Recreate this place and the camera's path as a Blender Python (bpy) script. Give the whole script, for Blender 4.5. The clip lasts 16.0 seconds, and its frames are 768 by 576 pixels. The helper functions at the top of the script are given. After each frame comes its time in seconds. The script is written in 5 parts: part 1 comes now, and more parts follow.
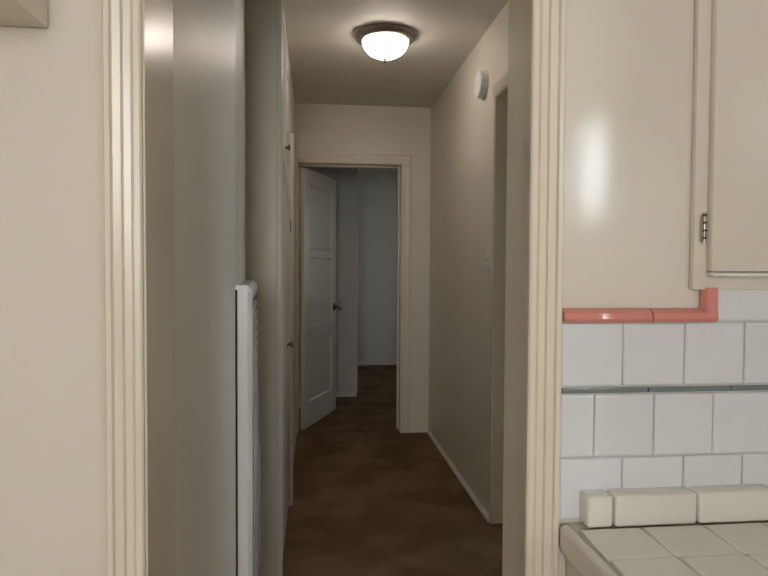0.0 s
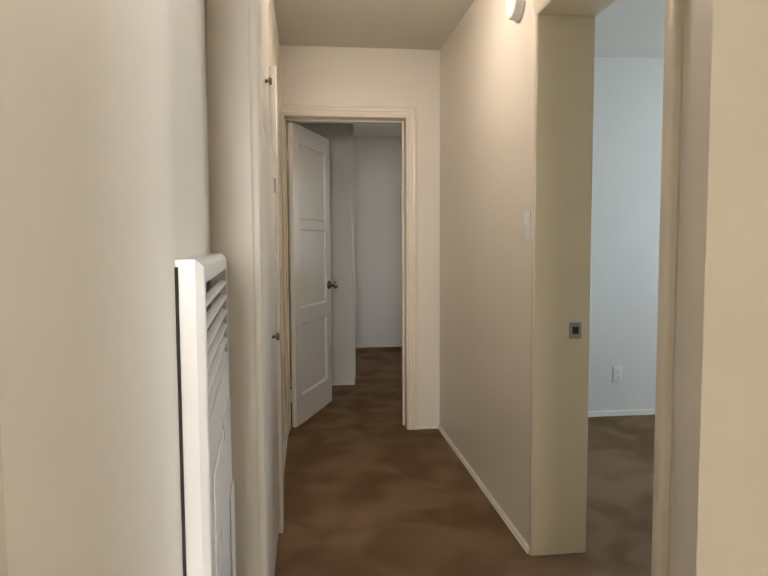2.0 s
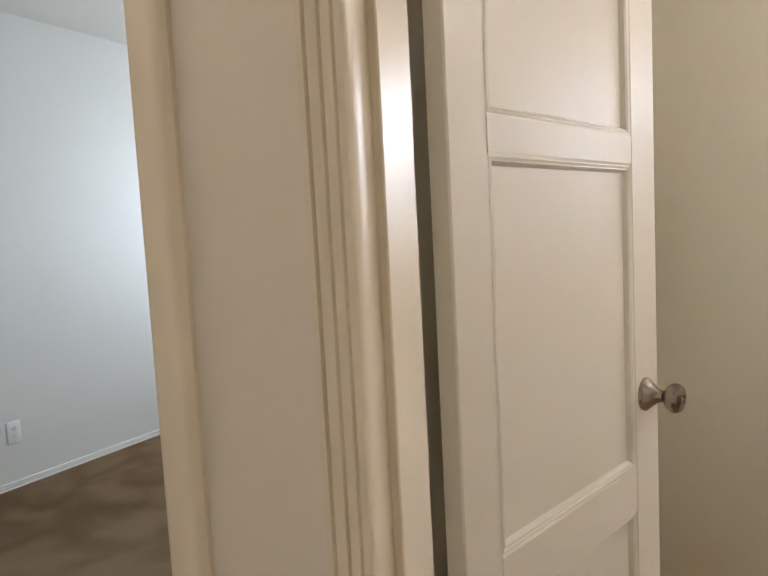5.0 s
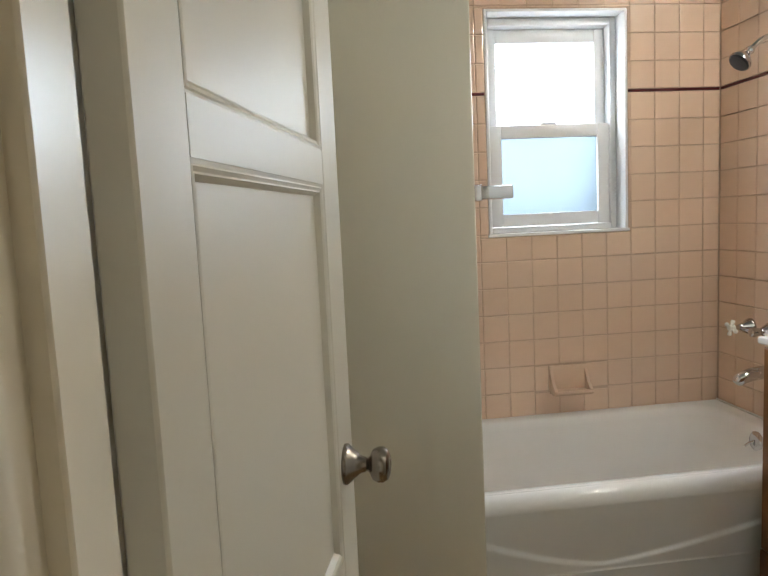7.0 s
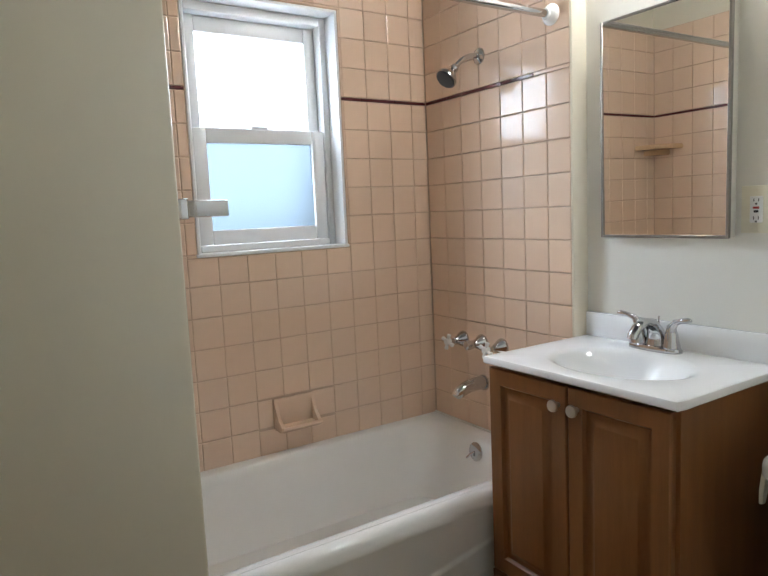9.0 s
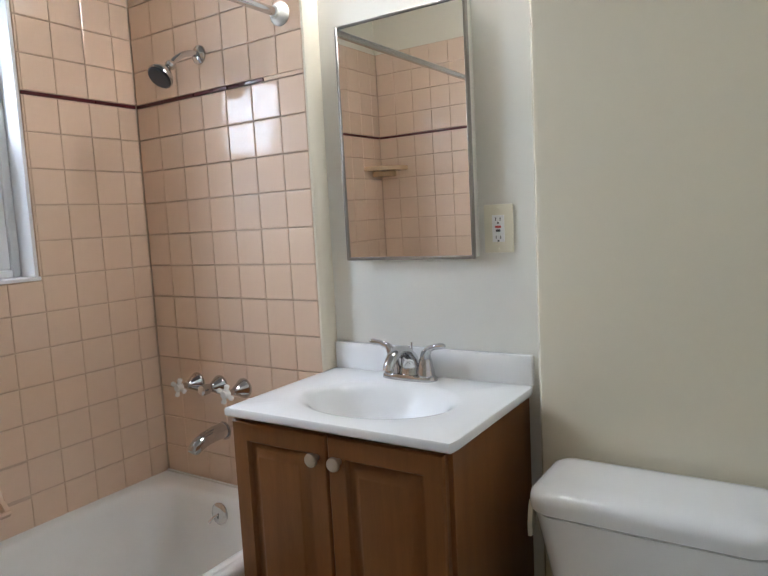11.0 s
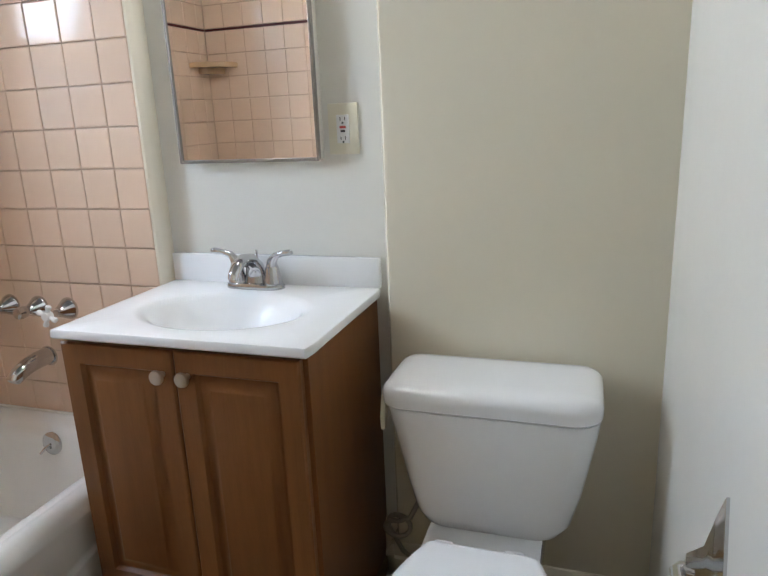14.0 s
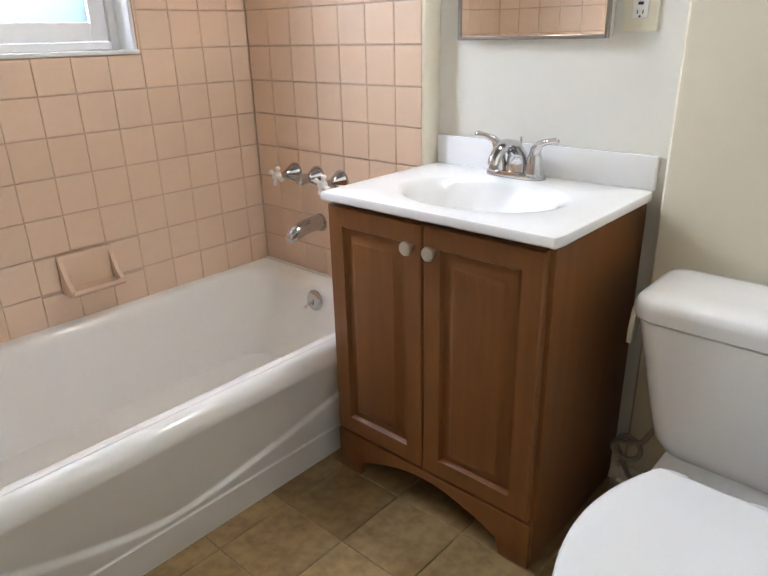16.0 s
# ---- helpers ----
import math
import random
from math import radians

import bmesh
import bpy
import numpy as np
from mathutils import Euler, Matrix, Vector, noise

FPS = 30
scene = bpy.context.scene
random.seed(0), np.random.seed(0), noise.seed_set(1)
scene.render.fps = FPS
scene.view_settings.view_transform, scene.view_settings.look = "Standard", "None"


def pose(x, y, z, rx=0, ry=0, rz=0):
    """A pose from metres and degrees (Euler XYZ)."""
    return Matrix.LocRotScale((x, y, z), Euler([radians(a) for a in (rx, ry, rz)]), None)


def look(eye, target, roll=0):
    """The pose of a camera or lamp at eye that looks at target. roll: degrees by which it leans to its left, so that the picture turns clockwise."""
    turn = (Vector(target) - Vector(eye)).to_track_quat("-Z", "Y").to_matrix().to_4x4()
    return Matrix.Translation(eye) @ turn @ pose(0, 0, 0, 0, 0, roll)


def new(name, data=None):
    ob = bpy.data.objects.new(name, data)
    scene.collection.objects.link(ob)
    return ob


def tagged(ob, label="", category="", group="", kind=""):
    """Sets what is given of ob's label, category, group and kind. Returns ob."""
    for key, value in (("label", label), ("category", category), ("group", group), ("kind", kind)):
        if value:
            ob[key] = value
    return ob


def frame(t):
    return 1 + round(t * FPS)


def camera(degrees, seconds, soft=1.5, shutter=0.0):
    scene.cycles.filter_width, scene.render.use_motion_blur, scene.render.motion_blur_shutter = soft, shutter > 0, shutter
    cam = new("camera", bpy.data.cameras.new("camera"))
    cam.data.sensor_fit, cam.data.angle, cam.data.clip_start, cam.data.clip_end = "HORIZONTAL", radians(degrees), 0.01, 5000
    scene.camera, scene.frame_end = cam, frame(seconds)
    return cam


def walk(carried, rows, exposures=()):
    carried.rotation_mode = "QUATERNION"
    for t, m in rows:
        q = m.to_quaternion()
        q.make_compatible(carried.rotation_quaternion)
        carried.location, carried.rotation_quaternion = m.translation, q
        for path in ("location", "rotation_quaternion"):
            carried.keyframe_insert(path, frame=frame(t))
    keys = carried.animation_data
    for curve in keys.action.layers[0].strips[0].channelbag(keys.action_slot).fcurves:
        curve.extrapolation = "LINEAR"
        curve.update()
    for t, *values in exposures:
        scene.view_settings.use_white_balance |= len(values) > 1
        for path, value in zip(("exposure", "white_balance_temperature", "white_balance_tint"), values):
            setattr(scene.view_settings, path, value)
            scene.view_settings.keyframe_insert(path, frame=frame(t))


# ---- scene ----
cam = camera(62.2, 16.0)
PATH = [
    (0, (0.433, -0.008, 1.277), (0.648, 1.98, 1.212), 0.3),
    (0.5, (0.438, 0.101, 1.245), (0.615, 2.09, 1.149), 0.3),
    (1, (0.441, 0.293, 1.264), (0.596, 2.284, 1.15), 0.2),
    (1.5, (0.452, 0.465, 1.261), (0.619, 2.454, 1.131), -0.0),
    (2, (0.43, 0.679, 1.251), (0.671, 2.66, 1.11), -0.3),
    (2.5, (0.447, 0.829, 1.251), (0.844, 2.784, 1.106), -0.7),
    (3, (0.462, 1.022, 1.252), (1.105, 2.91, 1.103), -1.2),
    (3.5, (0.488, 1.211, 1.252), (1.426, 2.971, 1.099), -1.8),
    (4, (0.573, 1.338, 1.259), (1.814, 2.898, 1.095), -2.3),
    (4.5, (0.677, 1.46, 1.257), (2.191, 2.757, 1.094), -2.5),
    (5, (0.778, 1.529, 1.265), (2.496, 2.536, 1.09), -3.0),
    (5.2, (0.825, 1.561, 1.266), (2.613, 2.442, 1.099), -3.7),
    (7.3, (1.142, 1.769, 1.318), (3.09, 1.375, 1.095), -2.2),
    (7.5, (1.178, 1.77, 1.321), (3.103, 1.279, 1.092), -2.0),
    (8, (1.261, 1.751, 1.324), (3.117, 1.043, 1.097), -2.1),
    (8.5, (1.345, 1.714, 1.335), (3.115, 0.811, 1.11), -2.3),
    (10.8, (1.639, 1.513, 1.361), (2.797, -0.102, 1.136), -3.0),
    (11, (1.65, 1.491, 1.346), (2.734, -0.177, 1.137), -3.0),
    (11.5, (1.671, 1.448, 1.351), (2.571, -0.326, 1.137), -3.2),
    (12, (1.705, 1.418, 1.338), (2.427, -0.436, 1.137), -3.2),
    (12.5, (1.717, 1.415, 1.339), (2.314, -0.481, 1.118), -3.2),
    (13, (1.712, 1.427, 1.336), (2.245, -0.483, 1.078), -3.2),
    (13.5, (1.705, 1.446, 1.326), (2.241, -0.452, 0.993), -3.0),
    (13.6, (1.703, 1.453, 1.33), (2.248, -0.437, 0.968), -2.7),
    (14, (1.695, 1.474, 1.329), (2.305, -0.362, 0.819), -2.4),
    (14.5, (1.715, 1.471, 1.321), (2.441, -0.258, 0.625), -2.0),
    (15, (1.726, 1.465, 1.29), (2.621, -0.161, 0.545), -1.8),
    (15.5, (1.718, 1.453, 1.269), (2.801, -0.053, 0.522), -1.8),
    (16, (1.7, 1.443, 1.26), (2.953, 0.073, 0.517), -1.4),
]

EXPOSURES = [(0.0, -0.98, 6150, 10), (1.0, -0.70, 6400, 12), (2.0, 0.44, 6450, 13), (3.0, 0.68, 6300, 16), (5.2, 0.50, 6500, 17), (7.3, -0.10, 6100, 6), (11.0, -0.2, 5700, 9), (13.5, -0.12, 5550, 8), (15.0, 0.42, 5850, 11), (16.0, 0.42, 5900, 11)]
walk(cam, [(t, look(eye, target, roll)) for t, eye, target, roll in PATH], EXPOSURES)

# ---- levels and planes ----
ZB = 0.12            # bathroom floor above the carpet
HALL_E, BATH_W = 1.31, 1.53
HALL_W, CLOSET = 0.16, 0.304
END_Y = 4.84
TILE_E, TILE_S, TILE_N = 3.598, 0.024, 1.55
CEIL = 2.50

# ---- world and lamps ----
world = bpy.data.worlds.new("sky")
scene.world = world
world.use_nodes = True
wn = world.node_tree.nodes
sky = wn.new("ShaderNodeTexSky")
sky.sky_type, sky.sun_disc = "NISHITA", False
sky.sun_elevation, sky.sun_rotation = radians(50), radians(200)
world.node_tree.links.new(sky.outputs[0], wn["Background"].inputs[0])
wn["Background"].inputs[1].default_value = 0.12

sun = new("sun", bpy.data.lights.new("sun", "SUN"))
sun.data.energy, sun.data.angle, sun.data.color = 2.0, radians(0.5), (1.0, 0.95, 0.88)
sun.matrix_world = look((0, 0, 10), (2.2, 6.0, 0))


def window_light(name, eye, target, w, h, watts, color):
    """Daylight standing in a window's opening, real or added."""
    lamp = new(name, bpy.data.lights.new(name, "AREA"))
    lamp.data.shape, lamp.data.size, lamp.data.size_y = "RECTANGLE", w, h
    lamp.data.energy, lamp.data.color = watts, color
    lamp.matrix_world = look(eye, target)
    return lamp


window_light("bath_daylight", (4.06, 0.725, 1.86), (3.06, 0.725, 1.36), 1.0, 1.35, 92, (0.86, 0.93, 1.0))
window_light("bedroom_daylight", (4.72, 3.75, 1.55), (3.72, 3.75, 1.55), 1.3, 1.1, 30, (0.74, 0.88, 1.0))
window_light("kitchen_daylight", (2.55, -2.42, 1.99), (1.0, 0.8, 1.4), 0.44, 0.68, 50, (0.94, 0.98, 1.0))
# fill lamp in an added opening; no second kitchen window is known
window_light("kitchen_fill_light", (0.02, -2.42, 1.60), (0.02, -1.42, 1.60), 0.8, 1.0, 84, (1.0, 0.97, 0.93))
# weak fill for the end room, from an opening added out of view
window_light("end_room_fill_light", (2.52, 6.7, 1.5), (1.52, 6.7, 1.5), 1.2, 1.1, 5, (1.0, 0.95, 0.86))

# ---- materials ----


def nodes_of(name, rough, metal=0.0, spec=0.5):
    m = bpy.data.materials.new(name)
    m.use_nodes = True
    b = m.node_tree.nodes["Principled BSDF"]
    b.inputs["Roughness"].default_value, b.inputs["Metallic"].default_value = rough, metal
    b.inputs["Specular IOR Level"].default_value = spec
    return m, m.node_tree.nodes, m.node_tree.links, b


def surface(name, a, b, rough, metal=0.0, big=1.5, fine=60.0, bump=0.05, depth=0.002, spread=0.5, rough_var=0.02, rand=0.0, stretch=(1, 1, 1), coat=0.0, spec=0.5):
    """Two close colours mixed at two scales, with uneven gloss and fine relief. rand: shade from piece to piece."""
    m, n, l, p = nodes_of(name, rough, metal, spec)
    tc = n.new("ShaderNodeTexCoord")
    mp = n.new("ShaderNodeMapping")
    mp.inputs["Scale"].default_value = stretch
    l.new(tc.outputs["Object"], mp.inputs[0])
    n1, n2 = n.new("ShaderNodeTexNoise"), n.new("ShaderNodeTexNoise")
    n1.inputs["Scale"].default_value, n1.inputs["Detail"].default_value = big, 4
    n2.inputs["Scale"].default_value, n2.inputs["Detail"].default_value = fine, 5
    l.new(mp.outputs[0], n1.inputs["Vector"]), l.new(mp.outputs[0], n2.inputs["Vector"])
    mix = n.new("ShaderNodeMath")
    mix.operation = "MULTIPLY_ADD"
    l.new(n2.outputs[0], mix.inputs[0])
    mix.inputs[1].default_value = spread
    l.new(n1.outputs[0], mix.inputs[2])
    ramp = n.new("ShaderNodeValToRGB")
    ramp.color_ramp.elements[0].position, ramp.color_ramp.elements[1].position = (0.20, 0.90) if spread <= 0.5 else (0.26 + spread * 0.22, 0.80)
    ramp.color_ramp.elements[0].color, ramp.color_ramp.elements[1].color = (*a, 1), (*b, 1)
    tame = n.new("ShaderNodeMath")
    tame.operation = "MULTIPLY"
    l.new(mix.outputs[0], tame.inputs[0])
    tame.inputs[1].default_value = 0.74
    l.new(tame.outputs[0], ramp.inputs[0])
    col = ramp.outputs[0]
    if rand:
        oi, hs, mr = n.new("ShaderNodeObjectInfo"), n.new("ShaderNodeHueSaturation"), n.new("ShaderNodeMapRange")
        mr.inputs[3].default_value, mr.inputs[4].default_value = 1 - rand, 1 + rand
        l.new(oi.outputs["Random"], mr.inputs[0]), l.new(mr.outputs[0], hs.inputs["Value"]), l.new(col, hs.inputs["Color"])
        col = hs.outputs[0]
    l.new(col, p.inputs["Base Color"])
    rr = n.new("ShaderNodeMapRange")
    rr.inputs[3].default_value, rr.inputs[4].default_value = max(0.02, rough - rough_var), min(1, rough + rough_var)
    l.new(n1.outputs[0], rr.inputs[0]), l.new(rr.outputs[0], p.inputs["Roughness"])
    if bump:
        bp = n.new("ShaderNodeBump")
        bp.inputs["Strength"].default_value, bp.inputs["Distance"].default_value = bump, depth
        l.new(n2.outputs[0], bp.inputs["Height"]), l.new(bp.outputs[0], p.inputs["Normal"])
    p.inputs["Coat Weight"].default_value = coat
    return m


M = {}
M["wall"] = surface("wall_paint", (0.735, 0.685, 0.59), (0.765, 0.715, 0.62), 0.38, big=2.0, fine=25, bump=0.05, depth=0.003)
M["bed_wall"] = surface("bedroom_paint", (0.72, 0.71, 0.66), (0.77, 0.76, 0.71), 0.5, big=2.0, fine=25, bump=0.05, depth=0.003)
M["kitchen_wall"] = surface("kitchen_paint", (0.74, 0.685, 0.575), (0.79, 0.735, 0.625), 0.13, big=2.0, fine=9, bump=0.06, depth=0.003)
# lighter and darker copies of bath_wall: the walls' light and shade put into colour
M["bath_wall_lit"] = surface("bath_paint_lit", (0.74, 0.72, 0.655), (0.77, 0.75, 0.685), 0.24, big=3.0, fine=30, bump=0.06, depth=0.002)
M["bath_wall_shade"] = surface("bath_paint_shade", (0.665, 0.605, 0.465), (0.695, 0.635, 0.495), 0.26, big=3.0, fine=30, bump=0.05, depth=0.002)
M["bath_wall"] = surface("bath_paint", (0.72, 0.675, 0.555), (0.75, 0.705, 0.585), 0.26, big=3.0, fine=30, bump=0.05, depth=0.002)
M["ceiling"] = surface("ceiling_paint", (0.70, 0.67, 0.60), (0.75, 0.72, 0.65), 0.6, big=2, fine=40, bump=0.1)
M["trim"] = surface("trim_enamel", (0.775, 0.705, 0.57), (0.795, 0.725, 0.59), 0.27, big=1.5, fine=60, bump=0, rough_var=0.0)
M["white_trim"] = surface("white_enamel", (0.76, 0.74, 0.68), (0.82, 0.80, 0.74), 0.25, big=4, fine=30, bump=0.08, depth=0.003)
M["door"] = surface("door_enamel", (0.755, 0.715, 0.615), (0.775, 0.735, 0.635), 0.36, big=3, fine=90, bump=0.015, depth=0.001, rough_var=0.0)
M["door_white"] = surface("white_door_enamel", (0.76, 0.75, 0.71), (0.82, 0.81, 0.77), 0.25, big=3, fine=18, bump=0.08, depth=0.003)
m, n, l, p = nodes_of("carpet_pile", 0.95, spec=0.08)
tc = n.new("ShaderNodeTexCoord")
pile, nap, soil = n.new("ShaderNodeTexNoise"), n.new("ShaderNodeTexNoise"), n.new("ShaderNodeTexNoise")
for q, (sc, de, di) in zip((pile, nap, soil), ((240, 3, 0.0), (3.4, 8, 0.5), (0.8, 3, 0.4))):
    q.inputs["Scale"].default_value, q.inputs["Detail"].default_value, q.inputs["Distortion"].default_value = sc, de, di
    l.new(tc.outputs["Object"], q.inputs["Vector"])
r1, r2, r3 = (n.new("ShaderNodeValToRGB") for _ in range(3))
for r, lo, hi, c0, c1 in ((r1, 0.36, 0.66, (0.125, 0.080, 0.046), (0.380, 0.262, 0.162)), (r2, 0.40, 0.60, (0.80, 0.75, 0.69), (1.12, 1.12, 1.12)), (r3, 0.35, 0.65, (0.88, 0.84, 0.78), (1.06, 1.06, 1.06))):
    r.color_ramp.elements[0].position, r.color_ramp.elements[1].position = lo, hi
    r.color_ramp.elements[0].color, r.color_ramp.elements[1].color = (*c0, 1), (*c1, 1)
l.new(pile.outputs[0], r1.inputs[0]), l.new(nap.outputs[0], r2.inputs[0]), l.new(soil.outputs[0], r3.inputs[0])
col = r1.outputs[0]
for r in (r2, r3):
    mx = n.new("ShaderNodeMix")
    mx.data_type, mx.blend_type = "RGBA", "MULTIPLY"
    mx.inputs[0].default_value = 1.0
    l.new(col, mx.inputs[6]), l.new(r.outputs[0], mx.inputs[7])
    col = mx.outputs[2]
l.new(col, p.inputs["Base Color"])
bp = n.new("ShaderNodeBump")
bp.inputs["Strength"].default_value, bp.inputs["Distance"].default_value = 0.8, 0.01
l.new(pile.outputs[0], bp.inputs["Height"]), l.new(bp.outputs[0], p.inputs["Normal"])
M["carpet"] = m
M["tile"] = surface("peach_tile_glaze", (0.70, 0.515, 0.375), (0.74, 0.55, 0.405), 0.085, big=6, fine=40, bump=0.05, depth=0.002, rand=0.022, rough_var=0.03)
M["grout"] = surface("grout", (0.49, 0.35, 0.25), (0.60, 0.45, 0.34), 0.85, big=5, fine=120, bump=0.3)
M["liner"] = surface("maroon_liner_glaze", (0.055, 0.008, 0.010), (0.09, 0.014, 0.015), 0.10, big=8, fine=60, bump=0.03)
M["white_tile"] = surface("white_tile_glaze", (0.74, 0.75, 0.76), (0.79, 0.80, 0.80), 0.09, big=7, fine=30, bump=0.05, rand=0.02, rough_var=0.03)
M["white_grout"] = surface("kitchen_grout", (0.58, 0.56, 0.50), (0.72, 0.70, 0.64), 0.85, big=6, fine=120, bump=0.3)
M["counter_grout"] = surface("counter_grout", (0.66, 0.62, 0.52), (0.74, 0.70, 0.60), 0.8, big=6, fine=120, bump=0.3)
M["cream_tile"] = surface("cream_counter_tile", (0.76, 0.73, 0.65), (0.81, 0.78, 0.70), 0.14, big=7, fine=30, bump=0.06, rand=0.02)
M["pink"] = surface("pink_trim_glaze", (0.66, 0.24, 0.21), (0.72, 0.29, 0.25), 0.12, big=8, fine=50, bump=0.04)
M["slate"] = surface("slate_liner_glaze", (0.16, 0.19, 0.20), (0.21, 0.24, 0.25), 0.14, big=8, fine=50, bump=0.04)
M["vinyl"] = surface("floor_tile_vinyl", (0.18, 0.113, 0.044), (0.36, 0.246, 0.112), 0.30, big=9, fine=34, bump=0.15, depth=0.002, spread=0.8, rand=0.03)
M["vinyl_joint"] = surface("floor_tile_joint", (0.26, 0.19, 0.10), (0.38, 0.29, 0.17), 0.6, big=12, fine=90, bump=0.2)
M["tub"] = surface("tub_enamel", (0.83, 0.82, 0.79), (0.87, 0.86, 0.83), 0.11, big=3, fine=12, bump=0.03, rough_var=0.05)
M["china"] = surface("toilet_china", (0.80, 0.80, 0.80), (0.84, 0.84, 0.84), 0.07, big=3, fine=10, bump=0.0, rough_var=0.03)
M["seat"] = surface("seat_plastic", (0.80, 0.80, 0.81), (0.84, 0.84, 0.85), 0.14, big=3, fine=10, bump=0.0, rough_var=0.03)
M["marble"] = surface("vanity_top_gelcoat", (0.80, 0.80, 0.80), (0.85, 0.85, 0.85), 0.12, big=3, fine=10, bump=0.0, rough_var=0.03)
M["wood"] = surface("cherry_laminate", (0.150, 0.058, 0.018), (0.245, 0.103, 0.032), 0.36, big=3.2, fine=40, bump=0.03, depth=0.001, spread=0.5, stretch=(9, 9, 0.7), spec=0.28)
M["dark"] = surface("dark_gap", (0.012, 0.010, 0.008), (0.03, 0.025, 0.02), 0.8, bump=0)
M["chrome"] = surface("chrome", (0.56, 0.56, 0.57), (0.62, 0.62, 0.63), 0.07, metal=1.0, big=6, fine=60, bump=0.02, rough_var=0.04)
M["nickel"] = surface("brushed_nickel", (0.52, 0.49, 0.45), (0.62, 0.59, 0.54), 0.28, metal=1.0, big=8, fine=90, bump=0.04)
M["pewter"] = surface("aged_knob_metal", (0.24, 0.21, 0.18), (0.36, 0.32, 0.28), 0.24, metal=1.0, big=12, fine=90, bump=0.05)
M["porcelain"] = surface("porcelain_handle", (0.80, 0.79, 0.76), (0.85, 0.84, 0.81), 0.08, bump=0)
M["ivory"] = surface("ivory_plastic", (0.70, 0.66, 0.52), (0.75, 0.71, 0.57), 0.3, bump=0)
M["plastic"] = surface("white_plastic", (0.78, 0.78, 0.77), (0.82, 0.82, 0.81), 0.35, bump=0)
M["red"] = surface("red_button", (0.35, 0.03, 0.03), (0.42, 0.05, 0.04), 0.4, bump=0)
M["black"] = surface("black_plastic", (0.012, 0.012, 0.013), (0.025, 0.025, 0.027), 0.35, bump=0)
# dark colour that puts the shade between the louvres into the sheet behind
M["heater_inside"] = surface("heater_inside_shade", (0.03, 0.03, 0.03), (0.07, 0.07, 0.07), 0.6, bump=0)
M["heater"] = surface("heater_enamel", (0.66, 0.65, 0.61), (0.72, 0.71, 0.67), 0.28, big=3, fine=60, bump=0.04)
M["vinyl_frame"] = surface("window_vinyl", (0.78, 0.78, 0.78), (0.83, 0.83, 0.83), 0.3, big=4, fine=30, bump=0.03)
M["fixture"] = surface("fixture_bronze", (0.20, 0.17, 0.14), (0.30, 0.26, 0.22), 0.35, metal=0.8, bump=0.03)
M["satin"] = surface("satin_frame_metal", (0.24, 0.22, 0.20), (0.30, 0.28, 0.26), 0.32, metal=0.9, bump=0)
# yellow cream, pushed yellower to carry the hall lamp's warm light
M["jamb"] = surface("warm_tint_jamb_enamel", (0.74, 0.64, 0.44), (0.79, 0.69, 0.49), 0.24, big=4, fine=30, bump=0)
M["tan"] = surface("tan_shelf_glaze", (0.58, 0.39, 0.22), (0.63, 0.43, 0.25), 0.10, bump=0)
M["steel"] = surface("zinc_plate", (0.30, 0.27, 0.23), (0.42, 0.39, 0.34), 0.35, metal=1.0, bump=0.05)
M["hose"] = surface("braided_hose", (0.28, 0.25, 0.20), (0.45, 0.42, 0.36), 0.4, metal=0.8, fine=300, bump=0.5)

m, n, l, p = nodes_of("mirror_silver", 0.01, 1.0)
p.inputs["Base Color"].default_value = (0.86, 0.87, 0.86, 1)
M["mirror"] = m
m, n, l, p = nodes_of("clear_glass", 0.0)
p.inputs["Transmission Weight"].default_value = 1.0
p.inputs["Base Color"].default_value = (1, 1, 1, 1)
M["glass"] = m
m, n, l, p = nodes_of("frosted_glass", 0.42)
p.inputs["Transmission Weight"].default_value = 1.0
p.inputs["Base Color"].default_value = (0.050, 0.061, 0.070, 1)
fz = n.new("ShaderNodeTexNoise")
fz.inputs["Scale"].default_value = 70
fb = n.new("ShaderNodeBump")
fb.inputs["Strength"].default_value = 0.5
l.new(fz.outputs[0], fb.inputs["Height"]), l.new(fb.outputs[0], p.inputs["Normal"])
M["frosted"] = m
m, n, l, p = nodes_of("lamp_glass_lit", 0.25)
p.inputs["Base Color"].default_value = (0.9, 0.88, 0.84, 1)
p.inputs["Emission Color"].default_value = (1.0, 0.86, 0.72, 1)
p.inputs["Emission Strength"].default_value = 36.0
M["lit_glass"] = m
m, n, l, p = nodes_of("vanity_globe_lit", 0.25)
p.inputs["Base Color"].default_value = (0.9, 0.89, 0.87, 1)
p.inputs["Emission Color"].default_value = (1.0, 0.93, 0.84, 1)
p.inputs["Emission Strength"].default_value = 114.0
M["bath_lit_glass"] = m

